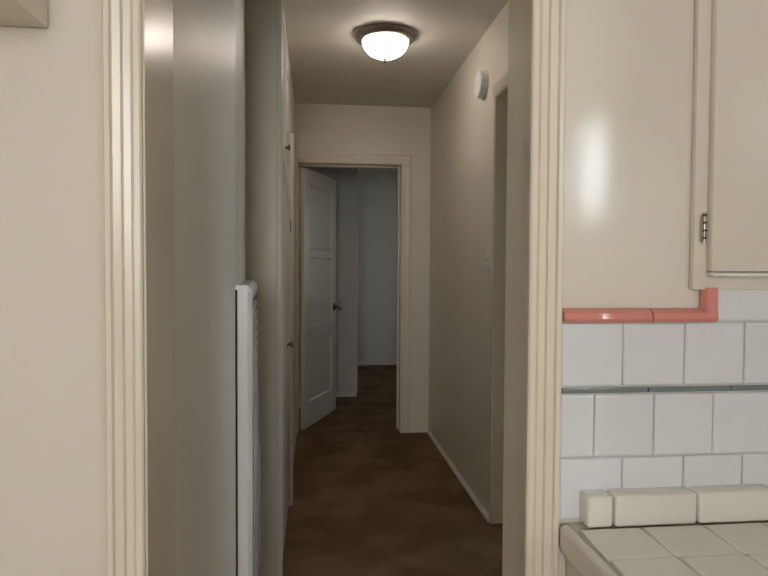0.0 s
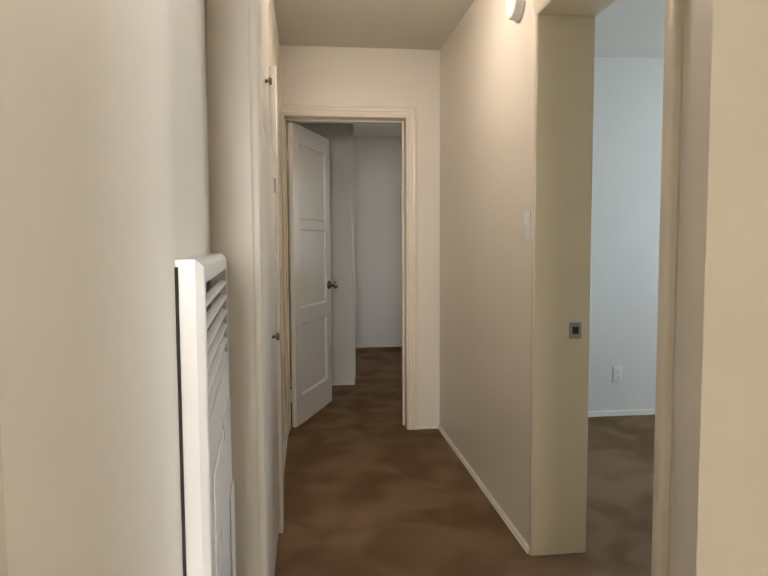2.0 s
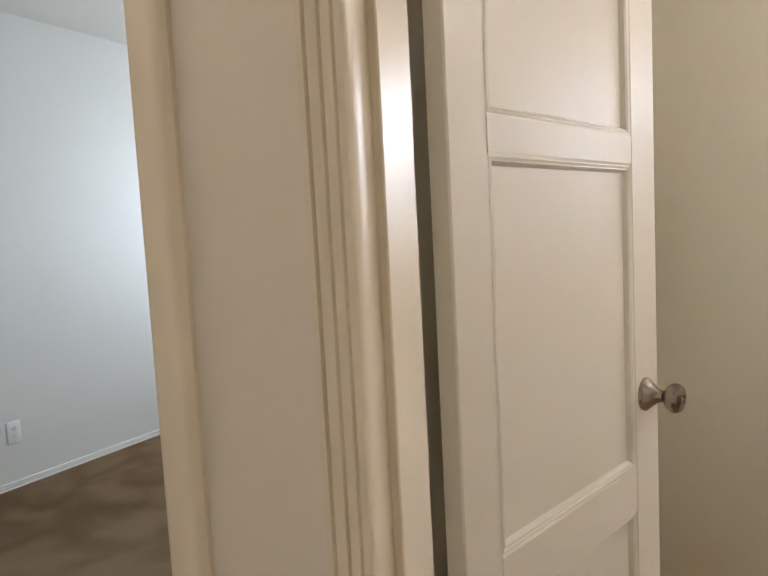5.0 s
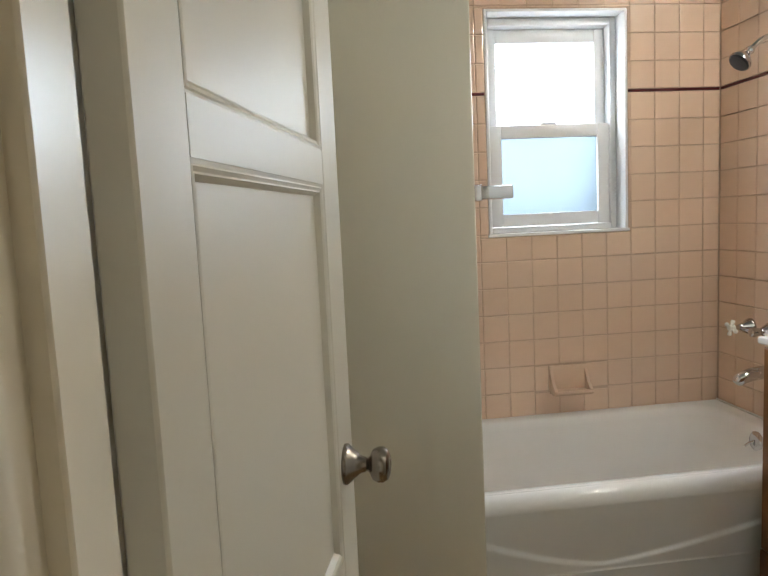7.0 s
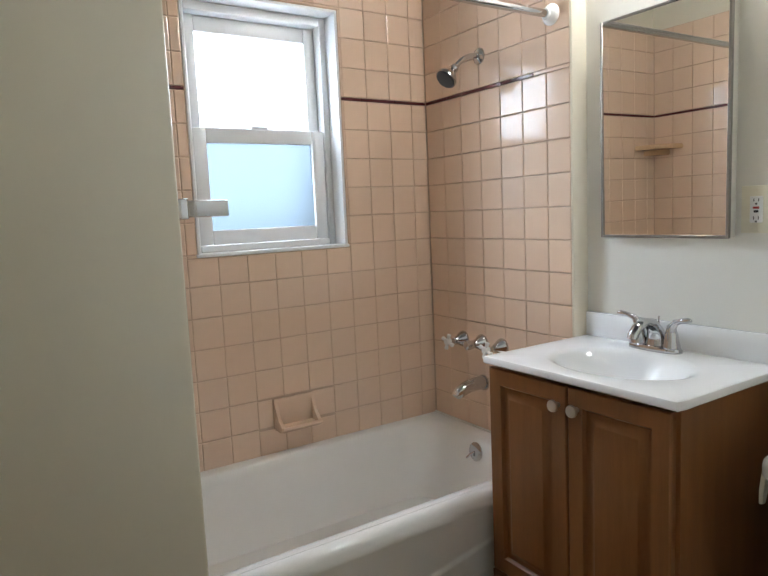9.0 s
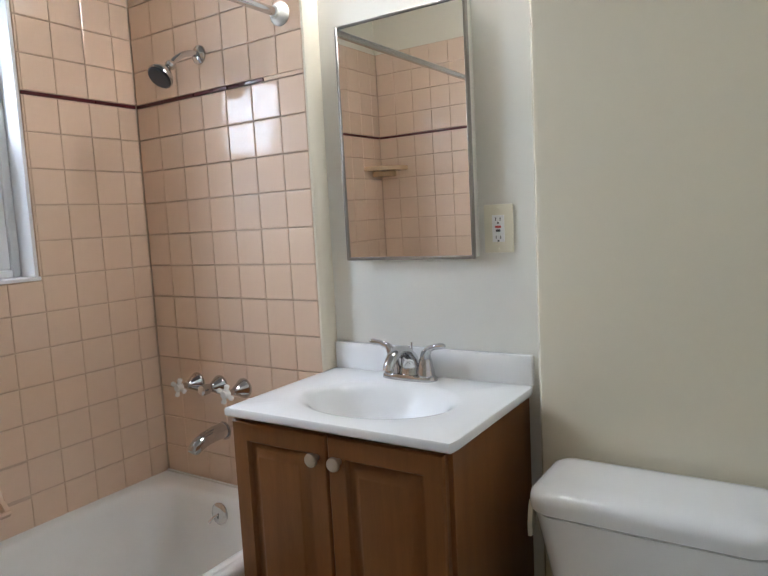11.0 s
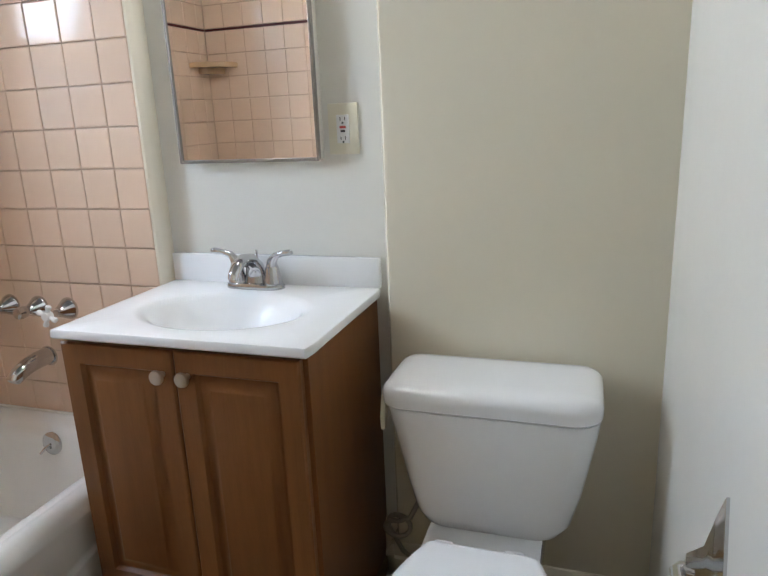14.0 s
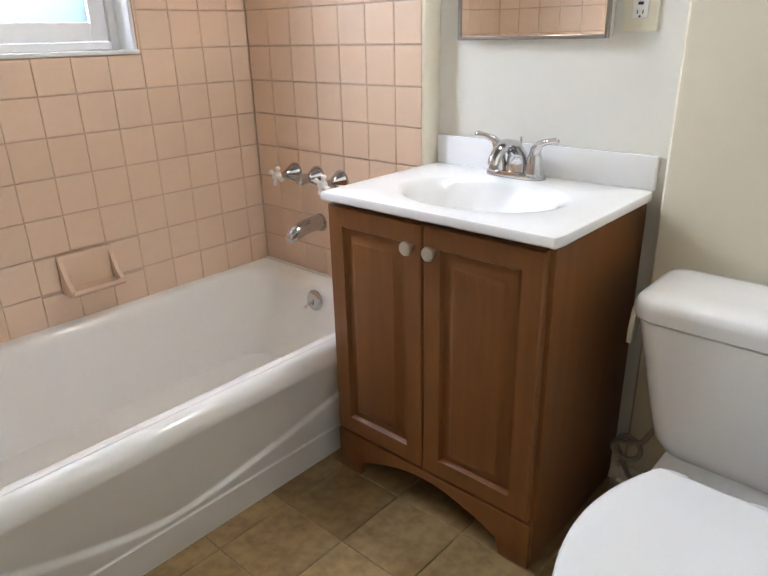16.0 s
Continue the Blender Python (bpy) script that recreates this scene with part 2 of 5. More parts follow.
# ---- shapes ----


def link(name, bm, mat, parent=None, label="", local=False):
    """One mesh object. Built in the room's own metres unless local, and then set below its parent."""
    me = bpy.data.meshes.new(name)
    bmesh.ops.recalc_face_normals(bm, faces=bm.faces)
    bm.to_mesh(me)
    bm.free()
    for mm in (mat if isinstance(mat, (list, tuple)) else [mat]):
        me.materials.append(mm)
    for f in me.polygons:
        f.use_smooth = True
    me.set_sharp_from_angle(angle=radians(38))
    ob = new(name, me)
    if parent:
        ob.parent = parent
        top = parent
        while top.parent:
            top = top.parent
        if not local:
            me.transform(Matrix.Translation(-top.matrix_basis.translation))
    if label:
        ob["label"] = label
    return ob


def part(name, bm, material, parent, label="", local=False):
    return link(name, bm, material, parent, label, local)


def box(x0, x1, y0, y1, z0, z1, bevel=0.0, seg=2, bm=None):
    bm = bm or bmesh.new()
    vs = [bm.verts.new((x, y, z)) for x in (x0, x1) for y in (y0, y1) for z in (z0, z1)]
    fs = [(0, 1, 3, 2), (4, 6, 7, 5), (0, 4, 5, 1), (2, 3, 7, 6), (0, 2, 6, 4), (1, 5, 7, 3)]
    faces = [bm.faces.new([vs[i] for i in f]) for f in fs]
    if bevel:
        es = {e for f in faces for e in f.edges}
        bmesh.ops.bevel(bm, geom=list(es), offset=bevel, segments=seg, affect="EDGES", profile=0.5)
    return bm


def prism(points, lo, hi, axis="z", bevel=0.0, bm=None):
    """A closed outline, drawn out between lo and hi along an axis."""
    bm = bm or bmesh.new()
    put = {"z": lambda a, b, c: (a, b, c), "y": lambda a, b, c: (a, c, b), "x": lambda a, b, c: (c, a, b)}[axis]
    lo_v = [bm.verts.new(put(a, b, lo)) for a, b in points]
    hi_v = [bm.verts.new(put(a, b, hi)) for a, b in points]
    k = len(points)
    caps = [bm.faces.new(lo_v), bm.faces.new(hi_v)]
    for i in range(k):
        bm.faces.new((lo_v[i], lo_v[(i + 1) % k], hi_v[(i + 1) % k], hi_v[i]))
    if bevel:
        es = {e for f in caps for e in f.edges}
        bmesh.ops.bevel(bm, geom=list(es), offset=bevel, segments=2, affect="EDGES", profile=0.5)
    return bm


def lathe(profile, steps=28, m=None, bm=None):
    """A profile of (radius, height) turned about z, then laid by m."""
    bm = bm or bmesh.new()
    m = m or Matrix()
    rings = []
    for r, h in profile:
        if r < 1e-6:
            rings.append([bm.verts.new(m @ Vector((0, 0, h)))])
        else:
            rings.append([bm.verts.new(m @ Vector((r * math.cos(2 * math.pi * i / steps), r * math.sin(2 * math.pi * i / steps), h))) for i in range(steps)])
    for a, b in zip(rings, rings[1:]):
        for i in range(steps):
            j = (i + 1) % steps
            q = [a[i % len(a)], a[j % len(a)], b[j % len(b)], b[i % len(b)]]
            q = list(dict.fromkeys(q))
            if len(q) > 2:
                bm.faces.new(q)
    return bm


def tube(points, radius, steps=12, bm=None, taper=None):
    """A round bar along points; taper gives a radius for each point."""
    bm = bm or bmesh.new()
    pts = [Vector(q) for q in points]
    rings = []
    side = None
    for i, q in enumerate(pts):
        d = (pts[min(i + 1, len(pts) - 1)] - pts[max(i - 1, 0)]).normalized()
        if side is None:
            side = d.orthogonal().normalized()
        side = (side - d * side.dot(d)).normalized()
        up = d.cross(side)
        r = taper[i] if taper else radius
        rings.append([bm.verts.new(q + side * r * math.cos(2 * math.pi * k / steps) + up * r * math.sin(2 * math.pi * k / steps)) for k in range(steps)])
    for a, b in zip(rings, rings[1:]):
        for i in range(steps):
            bm.faces.new((a[i], a[(i + 1) % steps], b[(i + 1) % steps], b[i]))
    bm.faces.new(rings[0]), bm.faces.new(rings[-1])
    return bm


def arc(p0, p1, p2, k=8):
    """Points on a bow from p0 to p2 that bends towards p1."""
    a, b, c = Vector(p0), Vector(p1), Vector(p2)
    return [(a * (1 - s) ** 2 + b * 2 * s * (1 - s) + c * s * s)[:] for s in (i / k for i in range(k + 1))]


def thing(name, x, y, z, label, category, group=""):
    ob = new(name)
    ob.empty_display_size = 0.05
    ob.matrix_world = pose(x, y, z)
    return tagged(ob, label, category, group)


def structure(name, bm, mat, label):
    return tagged(link(name, bm, mat), label, name.split("_")[0], kind="structure")


# ---- floors and ceilings ----
structure("floor", box(-2.6, 4.9, 1.20, 8.5, -0.12, 0.0), M["carpet"], "brown cut-pile carpet, worn along the walked path")
structure("floor_kitchen", box(-1.8, 3.4, -2.6, 1.20, -0.12, -0.002), M["vinyl"], "kitchen floor of brown vinyl")
structure("floor_bath", box(BATH_W, 3.62, -0.10, 2.10, 0.0, ZB - 0.004), M["vinyl_joint"], "bathroom floor of square tan stone-look tiles")
structure("ceiling", box(0.0, 1.53, 1.0, 5.05, CEIL, CEIL + 0.1), M["ceiling"], "cream painted hallway ceiling")
structure("ceiling_bedroom", box(1.53, 4.9, 2.05, 5.2, 2.53, 2.63), M["ceiling"], "cream painted bedroom ceiling")
structure("ceiling_bath", box(1.53, 3.9, -0.2, 2.05, CEIL, CEIL + 0.1), M["ceiling"], "cream painted bathroom ceiling")
structure("ceiling_kitchen", box(-1.8, 3.4, -2.6, 1.0, CEIL, CEIL + 0.1), M["ceiling"], "cream painted kitchen ceiling")
structure("ceiling_end_room", box(-2.6, 2.9, 5.05, 8.5, CEIL, CEIL + 0.1), M["ceiling"], "cream painted ceiling of the end room")


def wall_with_opening(name, axis, c0, c1, a0, a1, z0, z1, openings, mat, label):
    """A thick wall across axis from c0 to c1, along a0..a1, with openings (b0, b1, low, high) cut right through."""
    bm = bmesh.new()

    def block(b0, b1, lo, hi):
        if b1 - b0 > 1e-4 and hi - lo > 1e-4:
            box(c0, c1, b0, b1, lo, hi, bm=bm) if axis == "x" else box(b0, b1, c0, c1, lo, hi, bm=bm)

    at = a0
    for b0, b1, lo, hi in openings:
        block(at, b0, z0, z1)
        block(b0, b1, z0, lo)
        block(b0, b1, hi, z1)
        at = b1
    block(at, a1, z0, z1)
    return structure(name, bm, mat, label)


BATH_DOOR = (1.205, 1.893, 0.0, 2.13)
BED_DOOR = (2.166, 3.056, 0.0, 2.112)
END_DOOR = (0.285, 1.098, 0.0, 2.075)
KIT_DOOR = (0.145, 0.838, 0.0, 2.09)
BATH_WIN = (0.430, 1.020, 1.222, 2.108)

# hall side and room side of the long wall are one piece, with both doors through it
wall_with_opening("wall_hall_east", "x", HALL_E, 1.464, 1.264, END_Y, 0, CEIL, [BATH_DOOR, BED_DOOR], M["wall"], "cream painted plaster hallway wall with two doorways")
wall_with_opening("wall_bedroom_west", "x", 1.42, BATH_W, 2.06, 4.97, 0, 2.53, [BED_DOOR], M["bed_wall"], "pale painted bedroom wall around the doorway")
# west wall takes the lighter copy, for the window's light falling on it
wall_with_opening("wall_bath_west", "x", 1.4645, BATH_W, -0.035, 2.06, 0, CEIL, [(1.195, 1.945, 0.0, 2.14)], M["bath_wall_lit"], "glossy bathroom wall beside the toilet, whitened for window light")
wall_with_opening("wall_hall_north", "y", END_Y, 5.04, -0.1, 1.42, 0, CEIL, [END_DOOR], M["wall"], "cream plaster wall around the end doorway")
wall_with_opening("wall_kitchen_north", "y", 1.06, 1.264, -1.8, 1.464, 0, CEIL, [KIT_DOOR], M["kitchen_wall"], "glossy cream kitchen wall around the doorway")
bm = prism([(-0.1, 1.264), (HALL_W, 1.264), (0.180, 1.45), (0.199, 1.60), (0.213, 1.69), (0.2195, 1.725), (0.2205, 1.75), (0.218, 1.79), (0.165, 2.51), (-0.1, 2.51)], 0, CEIL)
structure("wall_hall_west", bm, M["wall"], "cream plaster hallway wall with the wall heater")
bm = box(-0.1, 0.280, 2.51, END_Y, 0, CEIL)
box(0.279, CLOSET, 2.51, 2.575, 0, CEIL, 0.006, 2, bm=bm)
structure("wall_closet", bm, M["wall"], "cream plaster closet front that narrows the hallway")

structure("wall_bath_north", box(BATH_W, 3.9, 1.96, 2.06, 0, CEIL), M["bath_wall"], "cream bathroom wall behind the open door")
structure("wall_tub_end", box(2.765, 2.842, 1.302, 1.96, 0, CEIL, 0.008), M["bath_wall"], "cream wall end beside the bathtub alcove")
structure("wall_alcove_north", box(2.842, 3.62, TILE_N + 0.012, 1.96, 0, CEIL), M["bath_wall"], "painted wall above the tiled tub alcove end")
structure("wall_bath_south", box(1.4645, 3.9, -0.085, -0.035, 0, CEIL), M["bath_wall_lit"], "painted wall behind the sink, whitened for its brighter light")
# darker copy: the chase's shade is in its colour
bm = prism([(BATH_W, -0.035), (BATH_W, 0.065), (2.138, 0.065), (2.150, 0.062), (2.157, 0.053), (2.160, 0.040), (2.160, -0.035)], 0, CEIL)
structure("wall_chase", bm, M["bath_wall_shade"], "painted pipe chase with a rounded corner behind the toilet, darkened for shade")
wall_with_opening("wall_bath_east", "x", 3.612, 3.80, -0.035, 1.96, 0, CEIL, [BATH_WIN], M["bath_wall"], "outer bathroom wall behind the tiles")

wall_with_opening("wall_bedroom_east", "x", 4.6, 4.8, 2.06, 5.0, 0, 2.53, [(3.1, 4.4, 1.0, 2.1)], M["bed_wall"], "pale painted bedroom wall with a window")
structure("wall_bedroom_north", box(1.42, 4.8, 4.97, 5.12, 0, 2.53), M["bed_wall"], "pale cool white bedroom wall with an outlet")
structure("wall_bedroom_south", box(1.53, 4.8, 2.06, 2.14, 0, 2.53), M["bed_wall"], "pale painted bedroom wall beside the bathroom")

structure("wall_end_step", box(-2.5, 0.842, 6.25, 8.25, 0, CEIL, 0.004), M["bed_wall"], "pale wall corner in the end room")
structure("wall_end_back", box(-2.5, 2.6, 8.25, 8.4, 0, CEIL), M["bed_wall"], "pale back wall of the end room")
structure("wall_end_west", box(-2.6, -2.5, 5.04, 8.4, 0, CEIL), M["bed_wall"], "pale side wall of the end room")
# opening added for the end room's fill lamp
wall_with_opening("wall_end_east", "x", 2.4, 2.6, 5.12, 8.25, 0, CEIL, [(6.1, 7.3, 0.95, 2.05)], M["bed_wall"], "pale side wall of the end room with an added lamp opening")
structure("wall_end_south", box(-2.5, -0.1, 5.0, 5.04, 0, CEIL), M["bed_wall"], "pale wall of the end room")
structure("wall_end_filler", box(1.42, 2.6, 5.12, 5.2, 0, CEIL), M["bed_wall"], "pale wall between end room and bedroom")

# the wider opening is added for the kitchen fill lamp
wall_with_opening("wall_kitchen_south", "y", -2.4, -2.2, -1.8, 3.4, 0, CEIL, [(-0.39, 0.43, 1.1, 2.1), (2.34, 2.76, 1.66, 2.32)], M["kitchen_wall"], "cream kitchen wall with a window and an added lamp opening")
structure("wall_kitchen_west", box(-1.8, -1.6, -2.2, 1.06, 0, CEIL), M["kitchen_wall"], "cream kitchen side wall")
structure("wall_kitchen_east", box(3.2, 3.4, -2.2, -0.085, 0, CEIL), M["kitchen_wall"], "cream kitchen side wall by the window")

# ---- casings, jambs, baseboards ----


def casing_profile(w, d):
    """Ribbed casing: distance from the opening, height off the wall."""
    return [(0, 0), (0, d * 0.55), (w * 0.05, d * 0.7), (w * 0.20, d * 0.72), (w * 0.24, d * 0.55), (w * 0.28, d * 0.72), (w * 0.46, d * 0.8), (w * 0.50, d * 0.6),
            (w * 0.54, d * 0.82), (w * 0.74, d * 0.95), (w * 0.78, d * 0.75), (w * 0.82, d), (w * 0.95, d), (w, d * 0.85), (w, 0)]


def casing(name, axis, wall, out, b0, b1, top, w, d, z0, mat, label, sides="lrt", prof=None):
    """A mitred ribbed frame round an opening b0..b1 up to top, proud of the wall plane towards out (+1 or -1)."""
    prof = prof or casing_profile(w, d)
    bm = bmesh.new()

    def put(b, h, z):
        return (wall + out * h, b, z) if axis == "x" else (b, wall + out * h, z)

    corners = []
    if "l" in sides:
        corners.append([put(b0 - a, h, z0) for a, h in prof])
        corners.append([put(b0 - a, h, top + a) for a, h in prof])
    else:
        corners.append([put(b0 - 0.01, h, top + a) for a, h in prof])
    if "r" in sides:
        corners.append([put(b1 + a, h, top + a) for a, h in prof])
        corners.append([put(b1 + a, h, z0) for a, h in prof])
    else:
        corners.append([put(b1 + 0.01, h, top + a) for a, h in prof])
    rings = [[bm.verts.new(v) for v in c] for c in corners]
    for r0, r1 in zip(rings, rings[1:]):
        for i in range(len(prof) - 1):
            bm.faces.new((r0[i], r0[i + 1], r1[i + 1], r1[i]))
    bm.faces.new(rings[0]), bm.faces.new(rings[-1])
    return structure(name, bm, mat, label)


def jamb(name, axis, c0, c1, b0, b1, top, z0, mat, label, t=0.018, stop=None, stop_w=0.035):
    """Board lining of an opening, with a stop strip from stop to stop + stop_w."""
    bm = bmesh.new()
    for k0, k1, th in ((c0, c1, t), ) + (((stop, stop + stop_w, t + 0.011), ) if stop is not None else ()):
        for lo, hi, z1, zz in ((b0, b0 + th, top, z0), (b1 - th, b1, top, z0), (b0 + th, b1 - th, top, top - th)):
            if axis == "x":
                box(k0, k1, lo, hi, zz, z1, 0.002, 1, bm=bm)
            else:
                box(lo, hi, k0, k1, zz, z1, 0.002, 1, bm=bm)
    return structure(name, bm, mat, label)


casing("trim_kitchen_door", "y", 1.06, -1, 0.158, 0.797, 2.075, 0.057, 0.022, 0, M["trim"], "glossy cream ribbed door casing")
jamb("trim_kitchen_jamb", "y", 1.056, 1.268, 0.143, 0.840, 2.092, 0, M["trim"], "glossy cream painted door lining")
casing("trim_end_door", "y", END_Y, -1, 0.300, 1.086, 2.060, 0.074, 0.022, 0, M["trim"], "cream ribbed casing of the end doorway")
jamb("trim_end_jamb", "y", END_Y - 0.004, 5.044, 0.283, 1.102, 2.077, 0, M["trim"], "cream painted lining of the end doorway", stop=4.93)
casing("trim_bath_door", "x", HALL_E, -1, 1.222, 1.860, 2.112, 0.054, 0.024, 0, M["trim"], "glossy cream ribbed casing of the bathroom doorway")
jamb("trim_bath_jamb", "x", HALL_E - 0.004, 1.456, 1.203, 1.893, 2.132, 0, M["trim"], "glossy cream lining of the bathroom doorway", stop=1.362)
casing("trim_bath_door_inside", "x", BATH_W, 1, 1.200, 1.940, 2.136, 0.055, 0.018, ZB, M["trim"], "cream casing inside the bathroom")
casing("trim_bedroom_door", "x", HALL_E, -1, 2.172, 3.052, 2.104, 0.068, 0.018, 0, M["trim"], "cream casing of the bedroom doorway", sides="l",
       prof=[(0, 0), (0, 0.006), (0.004, 0.010), (0.012, 0.012), (0.018, 0.013), (0.034, 0.017), (0.050, 0.018), (0.058, 0.016), (0.064, 0.011), (0.068, 0.006), (0.068, 0)])
structure("trim_bedroom_edge", box(HALL_E - 0.008, HALL_E, 3.053, 3.070, 0, 2.174, 0.003), M["trim"], "thin cream bead along the doorway edge")
jamb("trim_bedroom_jamb", "x", HALL_E - 0.004, BATH_W + 0.004, 2.162, 3.060, 2.115, 0, M["jamb"], "yellow-cream lining of the bedroom doorway, tinted for warm hall light", t=0.010)


def baseboard(name, x0, y0, x1, y1, nx, ny, h, d, mat, label, z=0.0):
    """A moulded skirting from one corner to another; (nx, ny) points into the room."""
    prof = [(0, 0), (d * 1.4, 0), (d * 1.4, h * 0.12), (d, h * 0.18), (d, h * 0.62), (d * 0.7, h * 0.68), (d * 0.85, h * 0.74), (d * 0.85, h * 0.9), (d * 0.4, h), (0, h)]
    bm = bmesh.new()
    rings = [[bm.verts.new((x + nx * a, y + ny * a, z + b)) for a, b in prof] for x, y in ((x0, y0), (x1, y1))]
    k = len(prof)
    for i in range(k):
        bm.faces.new((rings[0][i], rings[0][(i + 1) % k], rings[1][(i + 1) % k], rings[1][i]))
    bm.faces.new(rings[0]), bm.faces.new(rings[1])
    return structure(name, bm, mat, label)


baseboard("baseboard_hall_east", HALL_E, 3.072, HALL_E, END_Y, -1, 0, 0.022, 0.010, M["white_trim"], "thin white skirting strip")
baseboard("baseboard_hall_strip", HALL_E, 1.916, HALL_E, 2.124, -1, 0, 0.022, 0.010, M["white_trim"], "thin white skirting strip")
baseboard("baseboard_hall_end", 1.162, END_Y, HALL_E - 0.011, END_Y, 0, -1, 0.022, 0.010, M["white_trim"], "thin white skirting strip")
baseboard("baseboard_closet", 0.280, 3.50, 0.280, END_Y - 0.024, 1, 0, 0.05, 0.010, M["white_trim"], "thin white skirting strip")
baseboard("baseboard_bedroom", 1.53, 4.97, 4.6, 4.97, 0, -1, 0.035, 0.012, M["white_trim"], "white skirting strip along the bedroom wall")
baseboard("baseboard_end_back", 0.842, 8.25, 2.4, 8.25, 0, -1, 0.05, 0.012, M["white_trim"], "white skirting in the end room")
baseboard("baseboard_end_step", -2.5, 6.25, 0.842, 6.25, 0, -1, 0.05, 0.012, M["white_trim"], "white skirting in the end room")
structure("trim_end_corner", box(0.834, 0.850, 6.242, 6.258, 0.05, CEIL, 0.004), M["white_trim"], "white corner bead on the wall corner")
baseboard("baseboard_chase", BATH_W + 0.018, 0.065, 2.178, 0.065, 0, 1, 0.115, 0.018, M["trim"], "ribbed cream skirting behind the toilet", ZB)
baseboard("baseboard_bath_south", 2.16, -0.035, 2.235, -0.035, 0, 1, 0.115, 0.018, M["trim"], "ribbed cream skirting beside the vanity", ZB)
baseboard("baseboard_chase_side", 2.160, -0.016, 2.160, 0.083, 1, 0, 0.115, 0.018, M["trim"], "ribbed cream skirting at the corner", ZB)
baseboard("baseboard_bath_west", BATH_W, 0.065, BATH_W, 1.165, 1, 0, 0.115, 0.018, M["trim"], "ribbed cream skirting beside the toilet", ZB)

# ---- doors ----


def panel_door(name, w, h, m, label, mat, knob_h, knob_mat, rails, stiles=(0.105, 0.105), group="panel doors", backset=0.062):
    """A three-panel door, hinged at its own x = 0, leaf along +x. rails: heights of (low, high) of each panel."""
    d = thing(name, 0, 0, 0, label, "door", group)
    t, stile, right = 0.035, stiles[0], w - stiles[1]
    bm = bmesh.new()
    box(0, stile, 0, t, 0, h, 0.003, 1, bm=bm)
    box(right, w, 0, t, 0, h, 0.003, 1, bm=bm)
    edges = [0] + [z for r in rails for z in r] + [h]
    for lo, hi in zip(edges[::2], edges[1::2]):
        box(stile, right, 0.0004, t - 0.0004, lo, hi, bm=bm)
    part("leaf_frame", bm, mat, d, local=True)
    for lo, hi in rails:
        bm = box(stile - 0.004, right + 0.004, t * 0.36, t * 0.64, lo - 0.004, hi + 0.004)
        pn = part("panel", bm, mat, d, local=True)
        for face in (0, 1):
            bm = bmesh.new()
            prev = None
            for inset, depth in ((0.0, 0.001), (0.004, 0.003), (0.006, 0.0022), (0.010, 0.0045), (0.012, 0.0038), (0.017, t * 0.36)):
                y = depth if face == 0 else t - depth
                ring = [bm.verts.new(v) for v in ((stile + inset, y, lo + inset), (right - inset, y, lo + inset), (right - inset, y, hi - inset), (stile + inset, y, hi - inset))]
                if prev:
                    for i in range(4):
                        bm.faces.new((prev[i], prev[(i + 1) % 4], ring[(i + 1) % 4], ring[i]))
                prev = ring
            part("moulding", bm, mat, pn, local=True)
    for side in (-1, 1):
        y = 0 if side < 0 else t
        lay = Matrix.Translation((w - backset, y, knob_h)) @ pose(0, 0, 0, 90 if side < 0 else -90)
        kb = part("knob", lathe([(0.0, 0.030), (0.012, 0.030), (0.0105, 0.036), (0.013, 0.040), (0.024, 0.046), (0.0285, 0.055), (0.0285, 0.062), (0.024, 0.070), (0.014, 0.074), (0.009, 0.0745), (0.008, 0.072), (0.0, 0.072)], 28, lay),
                  knob_mat, d, "round metal door knob", local=True)
        part("rose", lathe([(0.0, 0.0), (0.033, 0.0), (0.033, 0.004), (0.030, 0.008), (0.022, 0.016), (0.014, 0.026), (0.012, 0.034), (0.0, 0.034)], 28, lay), knob_mat, kb, local=True)
    for z in (0.22, 1.82):
        part("hinge", tube([(-0.006, t + 0.001, z - 0.045), (-0.006, t + 0.001, z + 0.045)], 0.006), mat, d, local=True)
    d.matrix_basis = m
    return d


RAILS = [(0.235, 0.635), (0.735, 1.300), (1.420, 1.875)]
door_bath = panel_door("bathroom_door", 0.640, 1.97, pose(1.538, 1.869, 0.130, 0, 0, -15.2),
                       "glossy cream three-panel door standing open into the bathroom", M["door"], 0.79, M["pewter"], [(0.20, 0.566), (0.652, 1.238), (1.288, 1.86)], (0.087, 0.104))
door_end = panel_door("end_room_door", 0.760, 2.03, pose(0.352, 4.93, 0.012, 0, 0, 69.5), "white three-panel door standing open into the end room", M["door_white"], 0.92, M["pewter"],
                      [(0.19, 0.69), (0.79, 1.345), (1.395, 1.92)])

# ---- bathtub alcove ----


def rounded(x0, x1, y0, y1, r, k=6):
    """Outline of a rectangle with round corners."""
    out = []
    for cx, cy, a0 in ((x1 - r, y1 - r, 0), (x0 + r, y1 - r, 90), (x0 + r, y0 + r, 180), (x1 - r, y0 + r, 270)):
        for i in range(k + 1):
            a = radians(a0 + 90 * i / k)
            out.append((cx + r * math.cos(a), cy + r * math.sin(a)))
    return out


